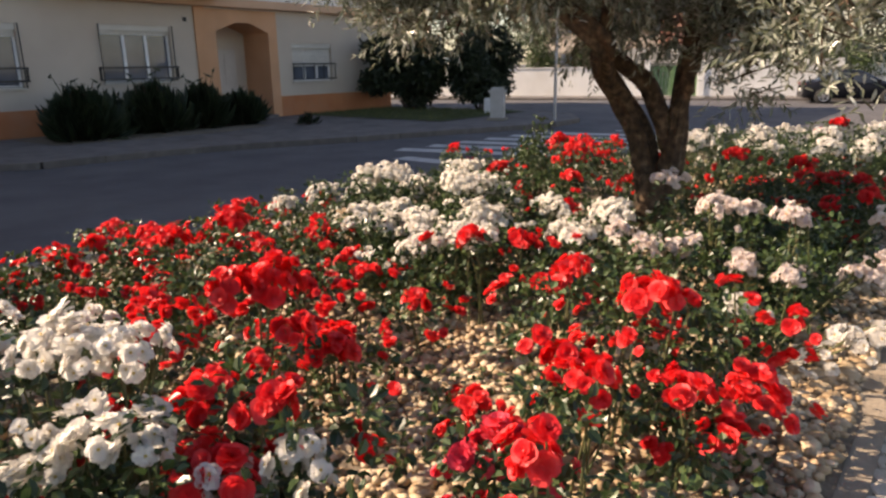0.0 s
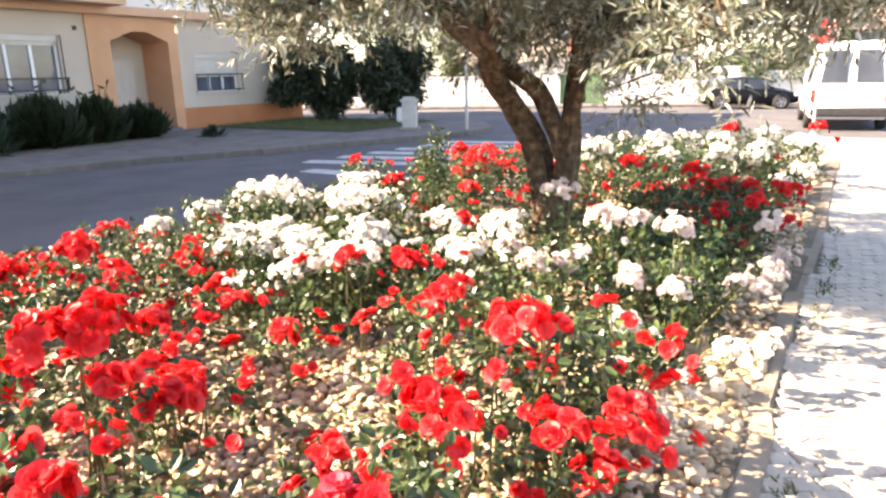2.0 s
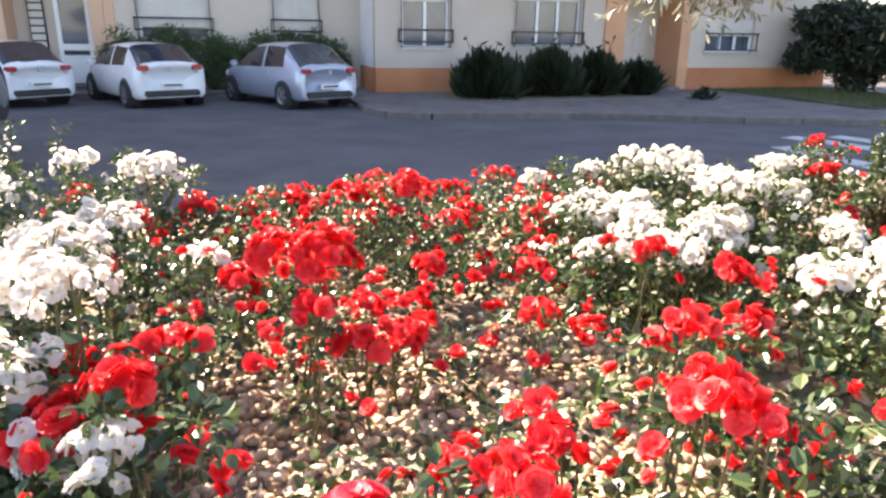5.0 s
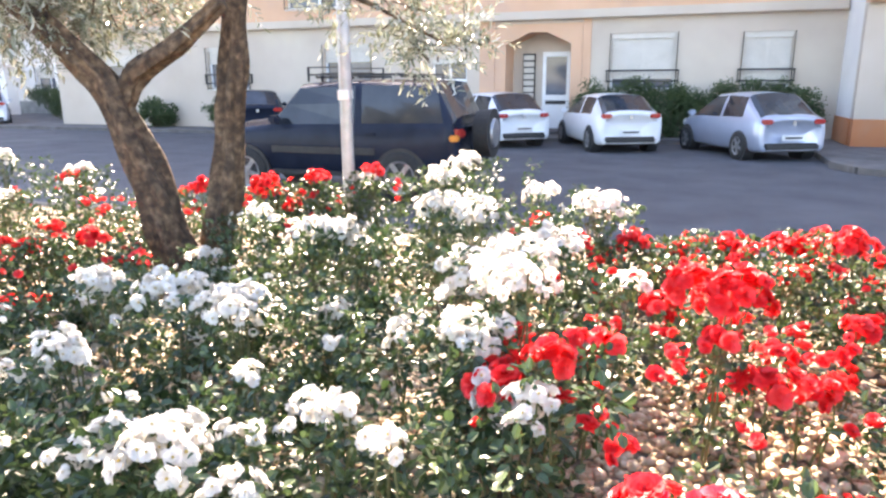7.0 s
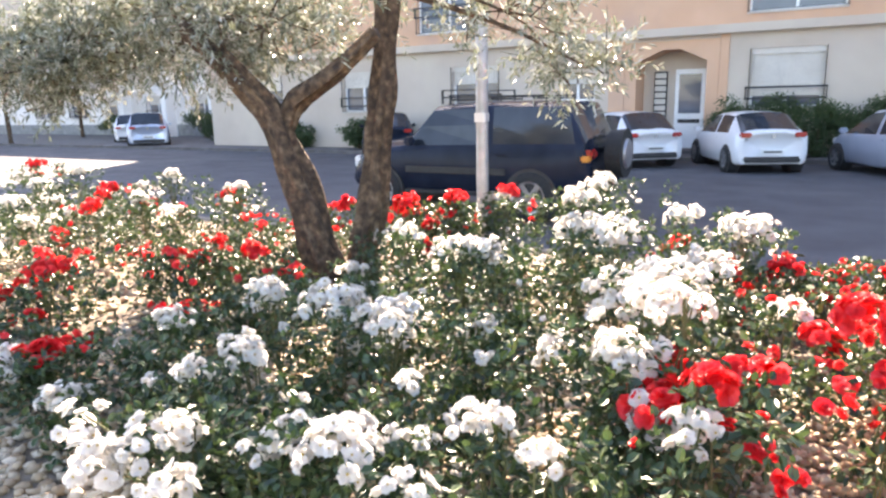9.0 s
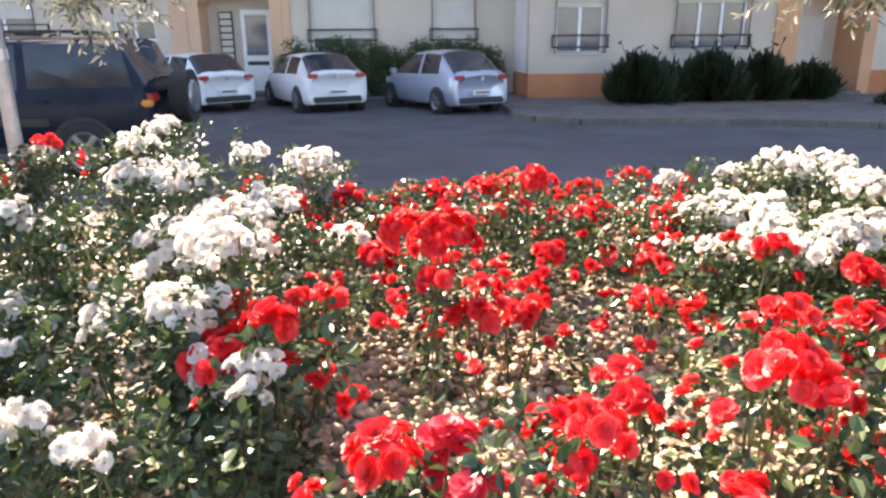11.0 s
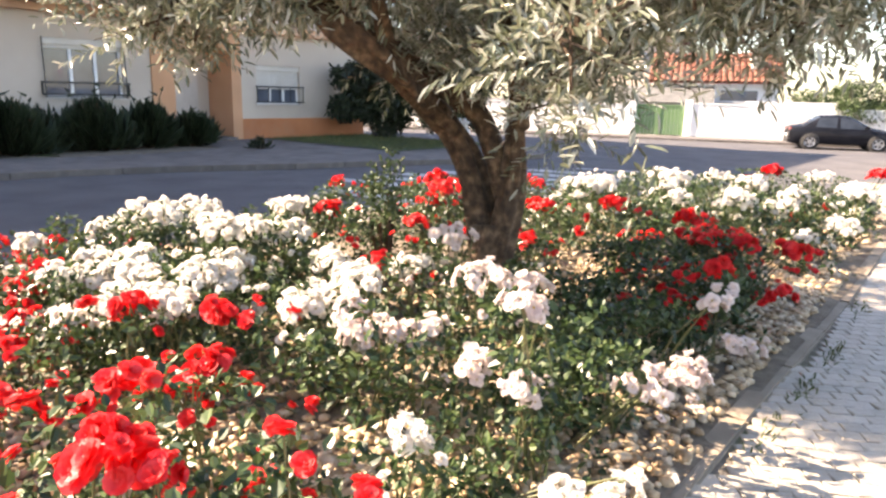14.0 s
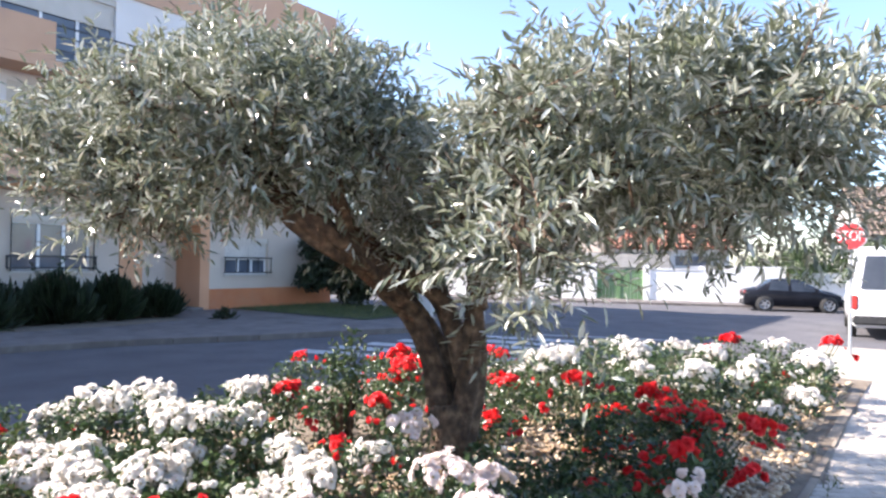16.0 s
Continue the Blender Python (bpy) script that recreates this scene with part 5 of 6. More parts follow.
def rose_bush(x, y, top, blooms, key, extra=4, wide=1.0):
    """A bush with one main truss of blooms at its top and a few single blooms lower down."""
    exact, key = key == "t", "w" if key == "t" else key
    base = bed_height(x, y) - 0.02
    bush = thing("rose_bush", LABELS[key], "rose bush", (x, y, base), 0, "roses in the bed")
    h = max(0.12, top - base)
    size = 0.71 if key in "wb" else 0.8
    blooms = int(blooms * 1.25) if exact else int(blooms * (2.75 if key == "w" else 2.3 if key == "b" else 2.0) + 0.5)
    R = 0.0325 * size * math.sqrt(blooms) * wide
    spread = 0.15 + 0.5 * R + 0.16 * h
    if x > -0.7:
        spread *= 0.62
    lean = -0.3 if x > -0.42 else 0.0
    stems = bmesh.new()
    spots = []
    lobes = [(0.0, 0.0, 0.0, R * 1.1)] if blooms < 9 else [(math.cos(q) * R * 0.5, math.sin(q) * R * 0.5, rose_rnd.uniform(-0.04, 0.0), R * 0.62) for q in (rose_rnd.uniform(0, 6.28) + 2.1 * j for j in range(3))]
    for i in range(blooms):
        lx, ly, lz, lr = lobes[i % len(lobes)]
        m = (blooms + len(lobes) - 1) // len(lobes)
        u = ((i // len(lobes)) + 0.5) / m
        a = (i // len(lobes)) * 2.39996 + rose_rnd.uniform(-0.4, 0.4)
        th = math.acos(1 - 1.15 * u)
        nrm = Vector((math.sin(th) * math.cos(a), math.sin(th) * math.sin(a), math.cos(th)))
        p = Vector((lx, ly, h + lz - lr * 0.85 - 0.015)) + nrm * lr * rose_rnd.uniform(0.7, 1.15) + Vector((rose_rnd.gauss(0, 0.012), rose_rnd.gauss(0, 0.012), rose_rnd.gauss(0, 0.01)))
        spots.append((p, nrm + Vector((rose_rnd.gauss(0, 0.35), rose_rnd.gauss(0, 0.35), 0.2)), size * rose_rnd.uniform(0.68, 1.22)))
    for i in range(extra):
        a, q = rose_rnd.uniform(0, 6.28), rose_rnd.uniform(0.5, 1.15) * spread
        p = Vector((math.cos(a) * q, math.sin(a) * q, h * rose_rnd.uniform(0.5, 0.92)))
        for _ in range(rose_rnd.choice((1, 1, 2, 3, 4))):
            o = Vector((rose_rnd.uniform(-0.05, 0.05), rose_rnd.uniform(-0.05, 0.05), rose_rnd.uniform(-0.02, 0.03)))
            spots.append((p + o, Vector((math.cos(a) * 0.7 + rose_rnd.uniform(-0.6, 0.6), math.sin(a) * 0.7 + rose_rnd.uniform(-0.6, 0.6), 0.9)), size * rose_rnd.uniform(0.55, 0.95)))
    far = y > 7.6 or y < -2.4 or x < -4.2
    V, F, at = [], [], 0
    for p, d, s in spots:
        if far:
            me = rose_rnd.choice(BLOOMS[key])
            q = d.normalized().to_track_quat("Z", "Y").to_matrix() @ Matrix.Rotation(rose_rnd.uniform(0, 6.28), 3, "Z")
            co, faces = BLOOM_DATA[me.name]
            V.append(co @ (np.array(q) * s).T + np.array(p))
            F += [[k + at for k in f] for f in faces]
            at += len(co)
            continue
        ob = new("rose_bloom", rose_rnd.choice(BLOOMS[key]))
        ob.parent = bush
        q = d.normalized().to_track_quat("Z", "Y").to_matrix().to_4x4()
        ob.matrix_basis = Matrix.Translation(p) @ q @ pose(0, 0, 0, 0, 0, rose_rnd.uniform(0, 360)) @ Matrix.Diagonal((s, s, s, 1))
    if V:
        raw_part("blossom", np.concatenate(V), F, ISLAND[key], bush, "", "stuff")
    for i in range(min(5, 2 + blooms // 8)):
        p = spots[(i * 3) % len(spots)][0] if spots else Vector((rose_rnd.uniform(-0.1, 0.1), rose_rnd.uniform(-0.1, 0.1), h * 0.8))
        foot = Vector((lean + rose_rnd.uniform(-0.04, 0.04), rose_rnd.uniform(-0.04, 0.04), 0))
        mid = foot.lerp(p, 0.55) + Vector((rose_rnd.uniform(-0.04, 0.04), rose_rnd.uniform(-0.04, 0.04), 0.03))
        tube(stems, [foot, mid, p], [0.006, 0.0045, 0.003], 5)
    part("branching", stems, STEM, bush)["kind"] = "stuff"
    n = int((150 + 2100 * spread * h + 4 * blooms) * FOLIAGE * (0.6 if x > -0.42 else 0.55 if x > -2.8 and y > 0.4 and y < 5 else 0.9))
    clumps = max(8, n // 24)
    c = np.stack([RNG.normal(lean, spread * 0.52, clumps), RNG.normal(0, spread * 0.52, clumps), h * RNG.uniform(0.08, 0.92, clumps) ** 0.85], 1)
    c[:, :2] *= (1.2 - 0.55 * np.abs(c[:, 2:3] / h - 0.5))
    pick = RNG.integers(0, clumps, n)
    off = unit(n) * RNG.uniform(0.015, 0.085, (n, 1))
    foot = c[pick] + off
    foot[:, 2] = np.clip(foot[:, 2], 0.015, h * 0.88)
    keep = np.ones(n, bool)
    for bx, by, br in BARE:
        keep &= (np.hypot(foot[:, 0] + x - bx, foot[:, 1] + y - by) > br * RNG.uniform(0.75, 1.15, n)) | (np.hypot(foot[:, 0], foot[:, 1]) < 0.15)
    way = off / np.linalg.norm(off, axis=1, keepdims=True) + RNG.normal(0, 0.35, (n, 3)) * np.array([1, 1, 0.5])
    ln = RNG.uniform(0.024, 0.052, n)
    foot, way, ln = foot[keep], way[keep], ln[keep]
    n = len(ln)
    v, f = leaf_mesh(foot, way, RNG.normal(0, 0.5, (n, 3)) + np.array([0, 0, 1.0]), ln, ln * RNG.uniform(0.55, 0.75, n), 0.12, 0.15)
    raw_part("foliage", v, f, ROSELEAF, bush, "", "stuff")
    return bush


FOLIAGE = 1.0
# open stony patches between the bushes: x, y, radius
BARE = [(-0.35, 3.0, 0.26), (-0.28, 2.5, 0.24), (-0.3, 3.75, 0.24), (-2.31, 1.99, 0.3), (-1.83, 1.93, 0.25), (-3.92, 2.12, 0.2), (-1.39, 4.19, 0.22), (-0.32, 3.34, 0.3), (-1.6, 1.57, 0.22), (-1.49, 1.94, 0.22), (-2.17, 0.33, 0.22), (-2.21, 1.91, 0.25), (-1.18, 2.04, 0.2), (-0.34, 4.84, 0.25), (-0.29, 5.83, 0.25), (-1.84, 3.64, 0.2), (-1.63, 1.18, 0.2), (-1.96, 0.45, 0.2), (-0.28, 7.0, 0.3), (-1.51, -0.17, 0.2), (-1.57, -1.87, 0.18)]
# x, y, height of the top over the road, blooms in the truss
SCARLET_NEAR = [(-2.0, 1.72, 1.03, 22), (-1.8, 1.72, 0.85, 3), (-0.70, 2.56, 0.99, 5), (-0.83, 2.5, 0.97, 7), (-1.24, 1.2, 0.95, 5), (-1.3, 1.08, 0.84, 10),
    (-1.73, 1.9, 0.74, 7), (-1.94, 2.09, 0.66, 6), (-1.24, 2.03, 0.6, 6), (-0.98, 2.22, 0.8, 8), (-0.8, 2.05, 0.82, 8), (-0.53, 2.34, 0.74, 6),
    (-0.66, 1.55, 0.86, 4), (-0.36, 2.6, 0.7, 8), (-0.46, 2.46, 0.56, 5), (-0.34, 2.86, 0.86, 2), (-0.56, 2.82, 0.95, 1), (-0.82, 2.92, 0.7, 3),
    (-1.33, 3.12, 0.83, 5), (-1.2, 2.74, 0.92, 6), (-1.5, 3.1, 0.74, 5), (-2.02, 3.2, 0.88, 7), (-1.9, 3.56, 0.8, 6)]
SCARLET_FAR = [(-2.0, 2.66, 0.68, 6), (-2.6, 2.86, 0.66, 7), (-3.4, 3.3, 0.68, 6), (-3.7, 2.9, 0.66, 6), (-3.06, 2.42, 1.0, 9), (-3.35, 2.15, 0.9, 7),
    (-3.3, 2.75, 0.72, 6), (-2.5, 2.3, 0.74, 7), (-2.45, 1.5, 0.78, 6), (-1.66, 1.27, 0.86, 9), (-1.8, 1.0, 0.7, 5), (-3.75, 1.3, 0.76, 8), (-4.3, 1.9, 0.7, 4), (-4.4, 2.6, 0.68, 4), (-2.85, 1.75, 0.72, 5), (-2.9, 3.1, 0.66, 5), (-2.3, 2.0, 0.66, 5)]
SCARLET_BACK = [(-3.9, 1.58, 0.68, 5), (-4.1, 1.87, 0.7, 5), (-4.4, 2.25, 0.7, 6), (-3.6, 2.2, 0.68, 5), (-4.1, 2.5, 0.72, 6), (-4.1, 3.0, 0.72, 5), (-4.5, 3.45, 0.72, 6), (-4.15, 1.3, 0.68, 4), (-3.6, 3.45, 0.68, 5), (-4.8, 2.55, 0.68, 5), (-5.0, 1.6, 0.5, 4), (-4.9, 3.1, 0.52, 4), (-5.1, 0.4, 0.6, 4), (-4.8, 4.6, 0.55, 3), (-4.6, 3.9, 0.62, 3)]
SCARLET_BY_TREE = [(-3.3, 5.42, 0.88, 9), (-3.6, 7.1, 0.98, 12), (-3.3, 6.6, 0.85, 9), (-2.5, 7.2, 0.8, 10), (-1.65, 6.9, 0.96, 10), (-1.14, 7.15, 0.88, 8), (-0.66, 6.75, 0.8, 8), (-0.36, 6.95, 0.78, 9), (-0.46, 5.6, 0.9, 5), (-0.7, 5.62, 0.64, 2), (-2.8, 5.9, 0.8, 7), (-2.5, 5.1, 0.66, 5), (-1.38, 10.4, 1.0, 8), (-0.35, 10.9, 1.0, 8), (-2.0, 6.2, 0.7, 5), (-0.3, 6.4, 0.6, 4),
    (-1.9, -3.3, 0.72, 8), (-2.55, -2.6, 0.7, 7), (-2.6, -1.75, 0.68, 6), (-4.45, -1.95, 0.85, 14)]
SCARLET_WEST = [(-4.92, -1.15, 1.01, 7), (-4.38, -1.42, 0.98, 7), (-4.14, -1.76, 0.98, 9), (-4.52, -1.45, 0.98, 8), (-3.06, -4.63, 0.93, 9), (-2.26, -2.58, 0.78, 5), (-1.62, -2.98, 0.78, 8), (-0.92, -1.76, 0.65, 7), (-0.82, 6.62, 0.8300000000000001, 8), (-3.14, 6.54, 0.98, 9), (-5.0, -9.0, 1.05, 14), (-4.7, -6.9, 0.82, 10), (-5.0, -4.9, 0.8, 8), (-1.45, -3.3, 0.62, 8), (-1.0, -2.0, 0.6, 8), (-4.8, -2.95, 0.8, 9), (-4.3, -1.6, 0.75, 8), (-3.3, -3.3, 0.62, 5), (-2.2, -4.0, 0.66, 7), (-3.9, 0.9, 0.7, 5), (-1.3, -2.7, 0.55, 5)]
WHITE_EAST = [(-3.65, 4.15, 0.95, 11), (-3.25, 3.72, 0.78, 10), (-2.3, 3.35, 0.82, 8), (-2.8, 4.2, 0.97, 10), (-3.55, 5.2, 0.88, 6), (-1.6, 4.1, 0.92, 7), (-1.83, 4.0, 0.77, 6), (-2.4, 3.75, 0.86, 9), (-3.0, 4.7, 0.87, 9), (-2.25, 4.45, 0.8, 6), (-4.0, 4.7, 0.86, 8), (-4.15, 3.55, 0.74, 4), (-3.9, 5.6, 0.8, 7), (-4.4, 4.2, 0.75, 6), (-2.9, 3.55, 0.74, 8), (-2.0, 4.9, 0.75, 6),
    (-2.46, 7.75, 0.93, 11), (-1.95, 9.05, 0.95, 13)]
WHITE_END = [(-1.17, 8.25, 0.93, 16), (-0.45, 9.75, 0.93, 13), (-1.4, 9.5, 0.93, 13), (-2.36, 8.2, 0.93, 12), (-0.85, 8.6, 0.84, 10), (-0.55, 10.7, 0.84, 10), (-1.0, 11.2, 0.9, 10), (-0.85, 9.1, 0.9, 12), (-1.7, 8.4, 0.85, 10), (-0.4, 9.0, 0.7, 8), (-2.8, 8.9, 0.9, 10), (-1.9, 10.2, 0.9, 10)]
BLUSH = [(-1.24, 3.79, 0.83, 11), (-1.13, 3.95, 0.8, 10), (-1.5, 3.93, 0.85, 6), (-1.04, 4.28, 0.98, 10), (-0.54, 3.9, 1.05, 9), (-0.74, 3.86, 0.79, 8), (-0.58, 3.91, 0.76, 8), (-1.45, 4.57, 1.07, 8), (-0.26, 4.23, 0.71, 8), (-0.25, 4.52, 0.7, 9), (-0.25, 5.38, 0.55, 5), (-0.3, 5.12, 0.84, 6), (-0.9, 4.4, 0.95, 7), (-3.35, -0.8, 0.78, 9)]
WHITE_KERB = [(-0.24, 3.6, 0.53, 3), (-0.4, 2.98, 0.5, 2), (-0.33, 3.5, 0.47, 2), (-0.14, 3.72, 0.57, 3), (-0.68, 3.36, 0.7, 3), (-2.55, 0.2, 0.48, 6), (-2.27, -0.1, 0.6, 8), (-1.9, -0.38, 0.66, 12), (-2.0, -1.4, 0.68, 8), (-2.0, -0.4, 0.4, 3)]
WHITE_WEST = [(-5.2, -0.36, 1.05, 6), (-4.45, 1.0, 0.82, 7), (-3.1, -0.4, 0.77, 9), (-4.9, -1.2, 0.95, 7), (-5.0, -8.0, 1.0, 12), (-5.4, -6.5, 0.95, 10), (-3.4, -6.7, 0.82, 10), (-4.36, -5.7, 0.8, 9), (-0.8, -1.95, 0.6, 8), (-3.9, -4.6, 0.75, 8), (-5.2, -5.0, 0.85, 8), (-4.2, -7.6, 0.9, 9), (-2.8, -5.4, 0.75, 8)]
WHITE_TRUSS = [(-0.28, -0.31, 0.78, 34), (-0.29, -0.1, 0.73, 8), (-0.63, 0.17, 0.81, 50), (-0.58, 0.53, 0.73, 9), (-0.82, 0.36, 0.73, 5), (-1.0, 0.55, 0.77, 18), (-1.25, 1.06, 0.76, 15), (-0.37, -0.65, 0.75, 7), (-0.53, -0.01, 0.72, 4), (-0.52, -0.34, 0.75, 8), (-1.06, -0.57, 0.83, 24), (-0.82, -0.65, 0.79, 8), (-1.15, -1.16, 0.84, 11), (-1.62, -0.94, 0.89, 22), (-1.65, -0.56, 0.9, 37), (-1.58, -0.19, 0.89, 44), (-1.14, 0.16, 0.76, 4), (-1.74, 0.16, 0.82, 9), (-1.65, 0.54, 0.79, 8), (-1.68, 0.81, 0.8, 13)]
WHITE_TRUSS_BACK = [(-2.34, 0.73, 0.99, 127), (-2.91, 0.89, 0.95, 50), (-3.41, 0.3, 0.99, 45), (-3.59, -0.03, 1.0, 39), (-2.79, -0.27, 0.95, 30), (-2.79, -0.55, 0.95, 24), (-3.04, -1.05, 0.94, 9), (-6.03, -0.55, 1.03, 22), (-4.67, -0.36, 1.03, 33), (-3.98, 1.02, 0.99, 42), (-4.34, 0.56, 0.99, 27), (-2.56, 1.35, 0.83, 8), (-0.96, 0.8, 0.73, 8), (-1.65, 0.98, 1.1, 36), (-1.78, 0.9, 1.08, 16), (-1.45, 0.92, 0.93, 22), (-1.58, 0.86, 0.9, 14), (-1.12, 1.17, 0.84, 10)]
WHITE_RIDGE = [(-2.5, 3.25, 0.76, 26), (-2.75, 3.55, 0.82, 34), (-2.2, 3.42, 0.8, 30), (-3.15, 3.75, 0.82, 30), (-3.05, 3.35, 0.78, 18), (-2.35, 3.78, 0.8, 24), (-2.6, 4.1, 0.82, 26), (-3.0, 4.55, 0.88, 24), (-3.6, 4.55, 0.85, 26), (-3.4, 5.15, 0.92, 16), (-2.3, 4.5, 0.8, 14), (-1.75, 3.85, 0.8, 16), (-3.9, 4.2, 0.8, 18)]
WHITE_EAST = [(x, y, z + 0.02, int(n * 2.1)) for x, y, z, n in WHITE_EAST]
WHITE_END = [(x, y, z, int(n * 1.6)) for x, y, z, n in WHITE_END]
WHITE_KERB = [(x, y, z + 0.02, int(n * 1.35)) for x, y, z, n in WHITE_KERB]
WHITE_WEST = [(x, y, z, int(n * 1.35)) for x, y, z, n in WHITE_WEST]
for rows, key, extra in ((SCARLET_NEAR, "r", 4), (SCARLET_FAR, "r", 8), (SCARLET_BY_TREE, "r", 4), (SCARLET_WEST, "r", 4), (WHITE_EAST, "w", 5), (WHITE_END, "w", 4), (WHITE_RIDGE, "t", 2), (SCARLET_BACK, "r", 5), (BLUSH, "b", 1), (WHITE_KERB, "w", 2), (WHITE_WEST, "w", 4), (WHITE_TRUSS, "t", 1), (WHITE_TRUSS_BACK, "t", 1)):
    for x, y, top, n in rows:
        rose_bush(x, y, top, n, key, extra)
for x, y, top, n in ((-0.86, 1.68, 0.72, 9), (-0.72, 1.78, 0.66, 5)):
    rose_bush(x, y, top, n, "c", 2)

# lower bushes that fill the bed between, in the colour of their neighbours
PLACED = [(x, y, key) for rows, key in ((SCARLET_NEAR, "r"), (SCARLET_FAR, "r"), (SCARLET_BY_TREE, "r"), (SCARLET_WEST, "r"), (WHITE_EAST, "w"), (WHITE_END, "w"), (BLUSH, "b"), (WHITE_KERB, "w"), (WHITE_WEST, "w"), (WHITE_TRUSS, "w"), (WHITE_TRUSS_BACK, "w"), (WHITE_RIDGE, "w"), (SCARLET_BACK, "r")) for x, y, _, _ in rows]
fill_rnd = random.Random(21)


def key_gap(x, y):
    """Bare stony patches."""
    return noise.noise(Vector((x * 0.9, y * 0.9, 3.0))) > 0.22


filled = 0
for _ in range(6000):
    if filled >= 135:
        break
    x, y = fill_rnd.uniform(-5.3, -0.45), fill_rnd.uniform(-8.5, 11.8)
    if y > 8 and x < -5.5 + (y - 8) * 0.62:
        continue
    if x < -4.3 and -0.5 < y < 6.5:
        continue
    if x > -1.7 and 0.4 < y < 5.2 or key_gap(x, y) or x > -0.7 and y > 5 and y < 8 or (x > -1.2 and -0.4 < y < 0.5):
        continue
    if any(math.hypot(x - bx, y - by) < br + 0.1 for bx, by, br in BARE):
        continue
    d, key = min((math.hypot(x - px, y - py), k) for px, py, k in PLACED)
    if d < (0.34 if x > -2.6 and y > 0 else 0.42) or math.hypot(x + 1.95, y - 5.6) < 0.35 or math.hypot(x + 3.38, y + 1.95) < 0.4:
        continue
    PLACED.append((x, y, key))
    rose_bush(x, y, fill_rnd.uniform(0.58, 0.8) - (0.06 if x > -2 else 0), fill_rnd.choice((0, 2, 4, 7)), key, 3)
    filled += 1
# leafy bushes with few flowers, dense and dark
FOLIAGE = 2.2
for x, y, top, key in ((-1.0, 5.3, 0.78, "r"), (-0.9, 5.95, 0.75, "r"), (-0.75, 5.0, 0.72, "b"), (-1.35, 6.3, 0.74, "r"), (-0.6, 6.3, 0.66, "r"), (-1.25, 4.95, 0.76, "b"), (-0.85, 4.65, 0.7, "b"), (-0.5, 4.45, 0.55, "b"),
                       (-1.15, -0.3, 0.62, "w"), (-1.4, 0.22, 0.62, "w"), (-2.2, 0.1, 0.7, "w"), (-2.0, -1.6, 0.66, "w"), (-1.55, -1.75, 0.62, "r"), (-2.6, -2.5, 0.7, "r"), (-1.2, -1.5, 0.58, "w"), (-2.5, -0.9, 0.72, "w"), (-0.75, -0.4, 0.55, "w")):
    rose_bush(x, y, top, 0, key, 1)
FOLIAGE = 1.0
# tall leafy shoot without flowers beside the tree
shoot = shrub("young_shrub", "young leafy green shoot among the roses", (-3.3, 5.96, 0.2), (0.24, 0.24, 0.52), 700, 0.055, HEDGELEAF)


# ---- stones of the bed ----
def stone_mesh(seed, detail):
    rnd = random.Random(seed)
    b = bmesh.new()
    bmesh.ops.create_icosphere(b, subdivisions=detail, radius=1.0)
    sx, sy, sz = rnd.uniform(0.8, 1.25), rnd.uniform(0.65, 1.0), rnd.uniform(0.45, 0.7)
    for v in b.verts:
        k = 1 + 0.42 * noise.noise(v.co * 1.5 + Vector((seed * 3.7, 0, 0)))
        v.co = Vector((v.co.x * sx, v.co.y * sy, v.co.z * sz)) * k
    me = bpy.data.meshes.new("stone")
    b.to_mesh(me)
    b.free()
    me.polygons.foreach_set("use_smooth", [True] * len(me.polygons))
    return me


def joined_stones(name, meshes, rows, mat, label, parent):
    """Many stones in one mesh: rows of (x, y, z, size, turn, tilt)."""
    data = []
    for me in meshes:
        co = np.empty(len(me.vertices) * 3)
        me.vertices.foreach_get("co", co)
        data.append((co.reshape(-1, 3), np.array([p.vertices[:] for p in me.polygons])))
    V, F, at = [], [], 0
    for i, (x, y, z, s, turn, tilt) in enumerate(rows):
        co, faces = data[i % len(data)]
        rot = np.array(Euler((tilt, tilt * 0.6, turn)).to_matrix())
        V.append(co @ rot.T * s + (x, y, z))
        F.append(faces + at)
        at += len(co)
    me = bpy.data.meshes.new(name)
    V, F = np.concatenate(V), np.concatenate(F)
    me.from_pydata(V.tolist(), [], F.tolist())
    me.polygons.foreach_set("use_smooth", [True] * len(me.polygons))
    me.materials.append(mat)
    ob = new(name, me)
    ob.parent = parent
    return tagged(ob, label, "", "", "stuff")


gravel = tagged(new("ground_stones"), "rounded beige and brown river stones covering the rose bed", "gravel", "", "structure")
small, large = [stone_mesh(i, 1) for i in range(6)], [stone_mesh(20 + i, 2) for i in range(5)]
for me in large:
    me.materials.append(PEBBLE)
st_rnd = random.Random(9)
for i in range(300):
    x, y = st_rnd.uniform(-1.15, -0.2), st_rnd.uniform(1.0, 4.4)
    s = st_rnd.uniform(0.026, 0.05)
    ob = new("stone", large[i % 5])
    ob.parent = gravel
    ob.matrix_basis = pose(x, y, bed_height(x, y) + s * 0.35, st_rnd.uniform(-20, 20), st_rnd.uniform(-20, 20), st_rnd.uniform(0, 360)) @ Matrix.Diagonal((s, s, s, 1))
rows = []
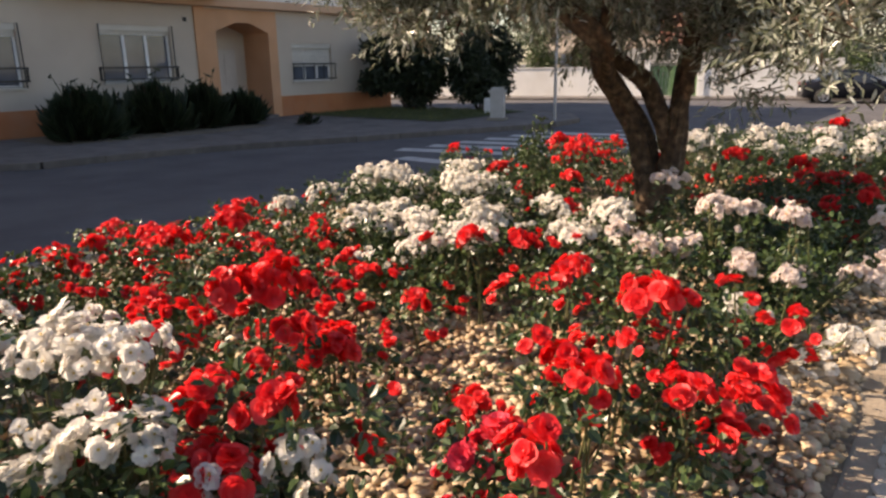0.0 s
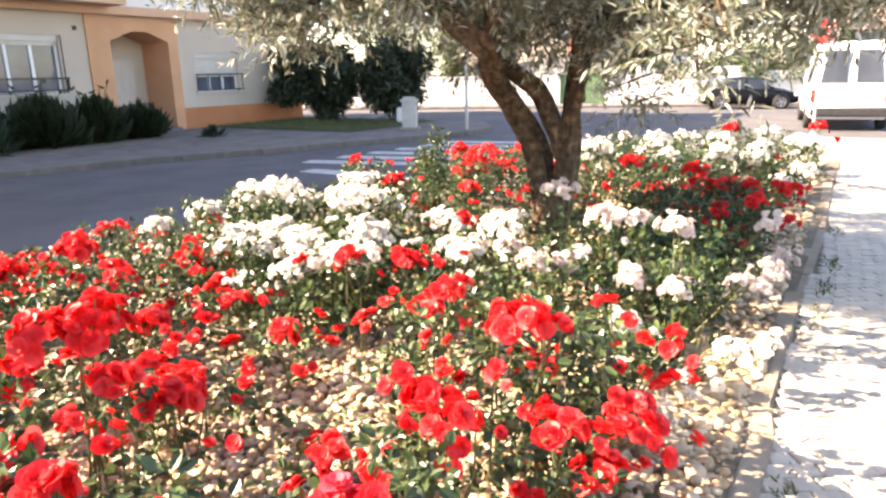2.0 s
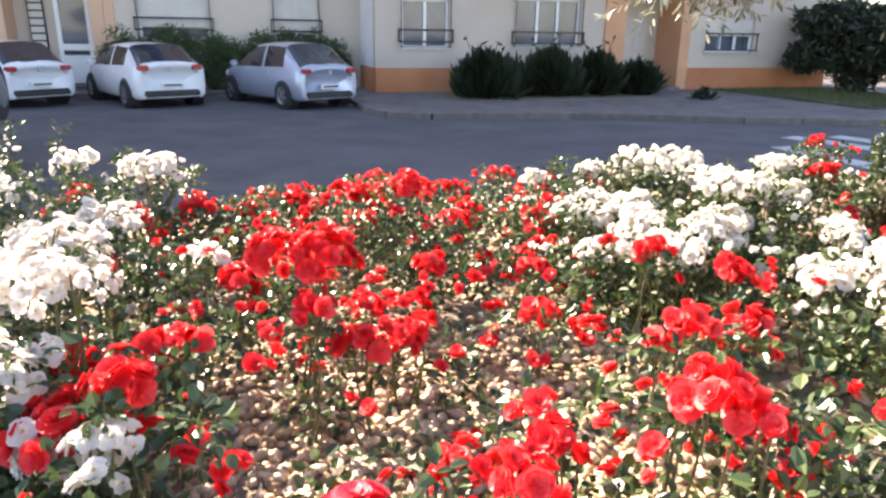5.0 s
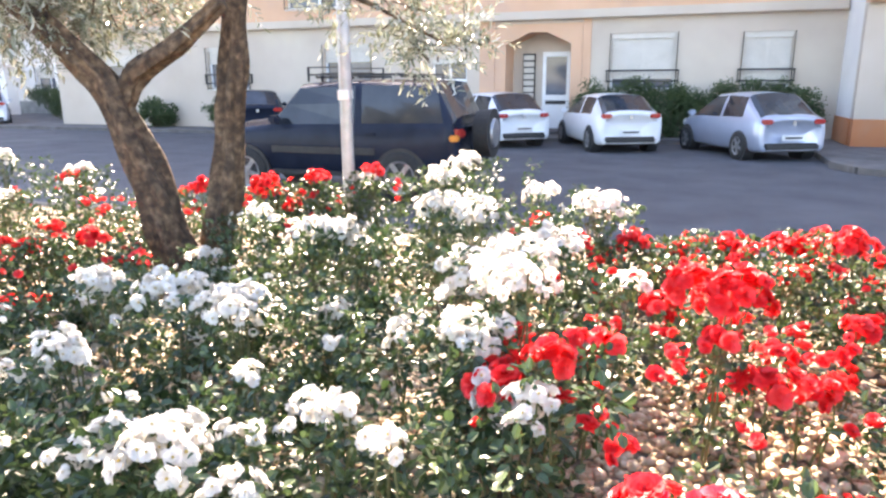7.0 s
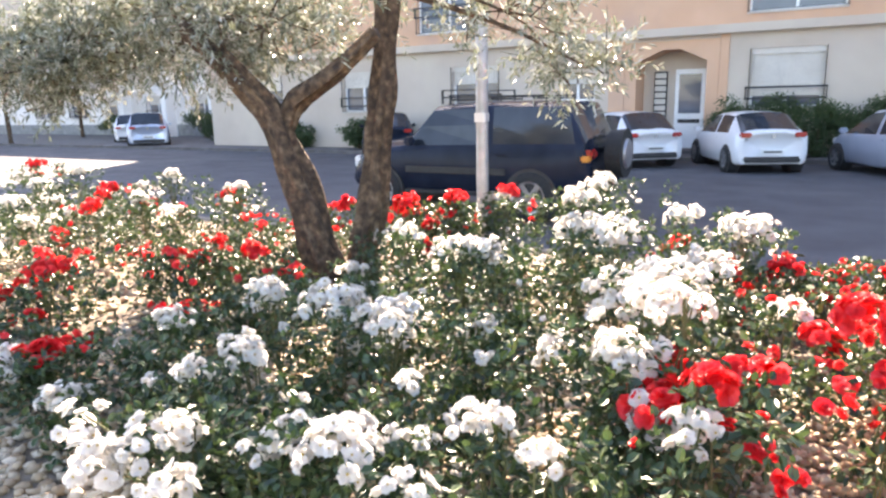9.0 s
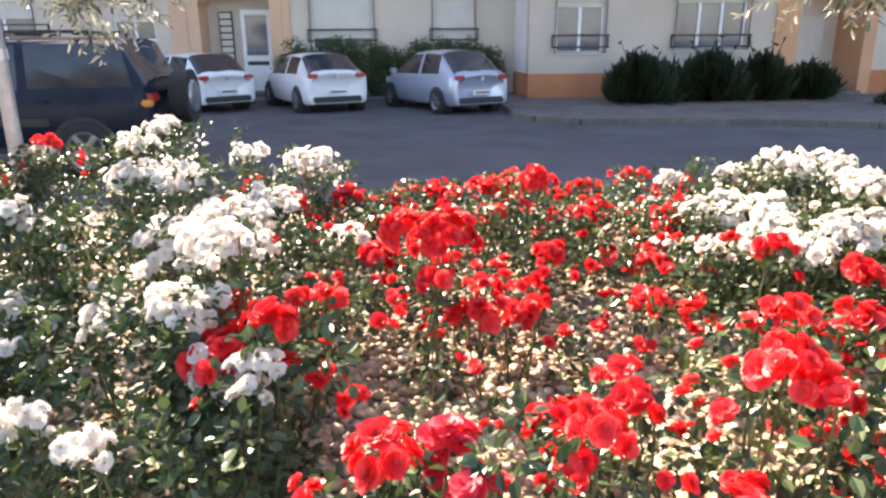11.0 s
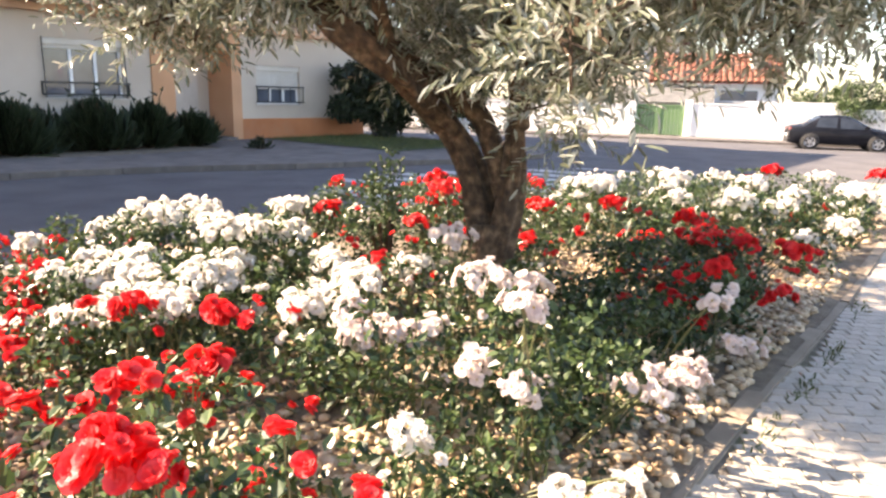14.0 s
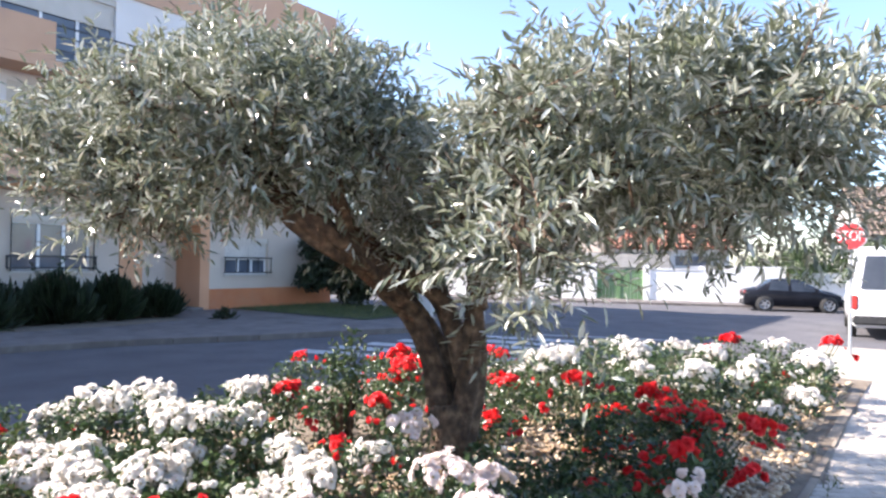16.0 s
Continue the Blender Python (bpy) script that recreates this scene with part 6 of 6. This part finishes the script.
for x0, x1, y0, y1, dense, lo, hi in ((-1.3, -0.155, 0.6, 4.6, 950, 0.015, 0.038), (-2.6, -1.3, 0.2, 3.6, 900, 0.016, 0.033), (-0.9, -0.2, 4.6, 8.5, 750, 0.016, 0.038), (-2.6, -0.15, -2.5, 0.6, 650, 0.018, 0.036), (-5.6, -2.6, -2.0, 6.0, 160, 0.022, 0.04), (-2.6, -0.9, 3.6, 8.5, 160, 0.022, 0.04), (-3.2, -0.3, 8.5, 12.2, 90, 0.025, 0.045), (-5.6, -0.15, -8.0, -2.0, 90, 0.025, 0.045)):
    for _ in range(int((x1 - x0) * (y1 - y0) * dense)):
        x, y, s = st_rnd.uniform(x0, x1), st_rnd.uniform(y0, y1), st_rnd.uniform(lo, hi)
        rows.append((x, y, bed_height(x, y) + s * st_rnd.uniform(0.1, 0.5), s, st_rnd.uniform(0, 6.3), st_rnd.uniform(-0.35, 0.35)))
joined_stones("stone_cover", small, rows, PEBBLES, "river stones", gravel)

# weeds along the edging
wv = []
foot, way, ln = [], [], []
for cx, cy, k in ((0.03, 5.6, 40), (0.05, 6.2, 50), (0.02, 5.0, 30), (0.03, 7.4, 30), (-0.3, 4.9, 70), (-0.4, 4.1, 60), (-0.62, 3.0, 50), (0.05, 2.9, 20), (-0.2, 8.3, 40)):
    for _ in range(k):
        foot.append((cx + RNG.normal(0, 0.022), cy + RNG.normal(0, 0.12), 0.26))
        way.append((RNG.normal(0, 0.5), RNG.normal(0, 0.5), 1.0))
        ln.append(RNG.uniform(0.02, 0.06))
ln = np.array(ln)
v, f = leaf_mesh(np.array(foot), np.array(way), unit(len(ln)), ln, ln * 0.12 + 0.002, 0.1, 0.3)
tagged(raw_part("weeds", v, f, GRASS), "straggly green and straw weeds along the edging stones", "weeds", "", "stuff")
foot = np.stack([RNG.uniform(-18.3, -12.4, 5000), RNG.uniform(15.9, 20.4, 5000), np.full(5000, 0.13)], 1)
ln = RNG.uniform(0.05, 0.13, 5000)
v, f = leaf_mesh(foot, RNG.normal(0, 0.4, (5000, 3)) + np.array([0, 0, 1.0]), unit(5000), ln, ln * 0.1, 0.1, 0.2)
tagged(raw_part("grass", v, f, GRASS), "rough shaded grass", "grass", "", "stuff")

# ---- limestone setts of the near pavement ----
setts = tagged(new("pavement_setts"), "worn pale limestone setts laid in wavy diagonal courses", "paving", "", "structure")


def sett_mesh(seed):
    rnd = random.Random(seed)
    b = bmesh.new()
    q = [(-0.5 + rnd.uniform(-0.06, 0.06), -0.5 + rnd.uniform(-0.06, 0.06)), (0.5 + rnd.uniform(-0.06, 0.06), -0.5 + rnd.uniform(-0.06, 0.06)), (0.5 + rnd.uniform(-0.06, 0.06), 0.5 + rnd.uniform(-0.06, 0.06)), (-0.5 + rnd.uniform(-0.06, 0.06), 0.5 + rnd.uniform(-0.06, 0.06))]
    lo = [b.verts.new((x * 0.098, y * 0.084, -0.02)) for x, y in q]
    mi = [b.verts.new((x * 0.096, y * 0.082, 0.006)) for x, y in q]
    hi = [b.verts.new((x * 0.087, y * 0.074, 0.01 + rnd.uniform(-0.002, 0.002))) for x, y in q]
    for a, c in ((lo, mi), (mi, hi)):
        for i in range(4):
            b.faces.new((a[i], a[(i + 1) % 4], c[(i + 1) % 4], c[i]))
    b.faces.new(hi)
    me = bpy.data.meshes.new("sett")
    b.to_mesh(me)
    b.free()
    return me


SETTS = [sett_mesh(i) for i in range(6)]
for me in SETTS:
    me.materials.append(COBBLE)
spots = []
ca, sa = math.cos(radians(33)), math.sin(radians(33))
for i in range(-125, 195):
    for j in range(-125, 195):
        u, w = i * 0.1 + (0.05 if j % 2 else 0), j * 0.087
        x, y = u * ca - w * sa, u * sa + w * ca
        x += 0.02 * math.sin(y * 2.1)
        if float(np.interp(y, [q[1] for q in EDGE], [q[0] for q in EDGE])) + 0.062 < x < 5.0 and -5.0 < y < 12.6:
            spots.append((x, y))
near = sorted(spots, key=lambda p: (p[0] - 0.35) ** 2 * 3 + (p[1] - 4.4) ** 2)
sett_rnd = random.Random(4)
for i, (x, y) in enumerate(near[:300]):
    ob = new("sett", SETTS[i % 6])
    ob.parent = setts
    ob.matrix_basis = pose(x + sett_rnd.uniform(-0.004, 0.004), y + sett_rnd.uniform(-0.004, 0.004), 0.262 + sett_rnd.uniform(-0.002, 0.002), sett_rnd.uniform(-1.2, 1.2), sett_rnd.uniform(-1.2, 1.2), 33 + sett_rnd.uniform(-3, 3))
V, F, at = [], [], 0
for i, (x, y) in enumerate(near[300:]):
    me = SETTS[i % 6]
    co = np.array([v.co[:] for v in me.vertices])
    m = np.array(Euler((radians(sett_rnd.uniform(-1.2, 1.2)), radians(sett_rnd.uniform(-1.2, 1.2)), radians(33 + sett_rnd.uniform(-3, 3)))).to_matrix())
    V.append(co @ m.T + (x, y, 0.262 + sett_rnd.uniform(-0.002, 0.002)))
    F += [tuple(k + at for k in p.vertices) for p in me.polygons]
    at += len(co)
raw_part("sett_field", np.concatenate(V), F, COBBLES, setts, "pale limestone setts", "stuff")
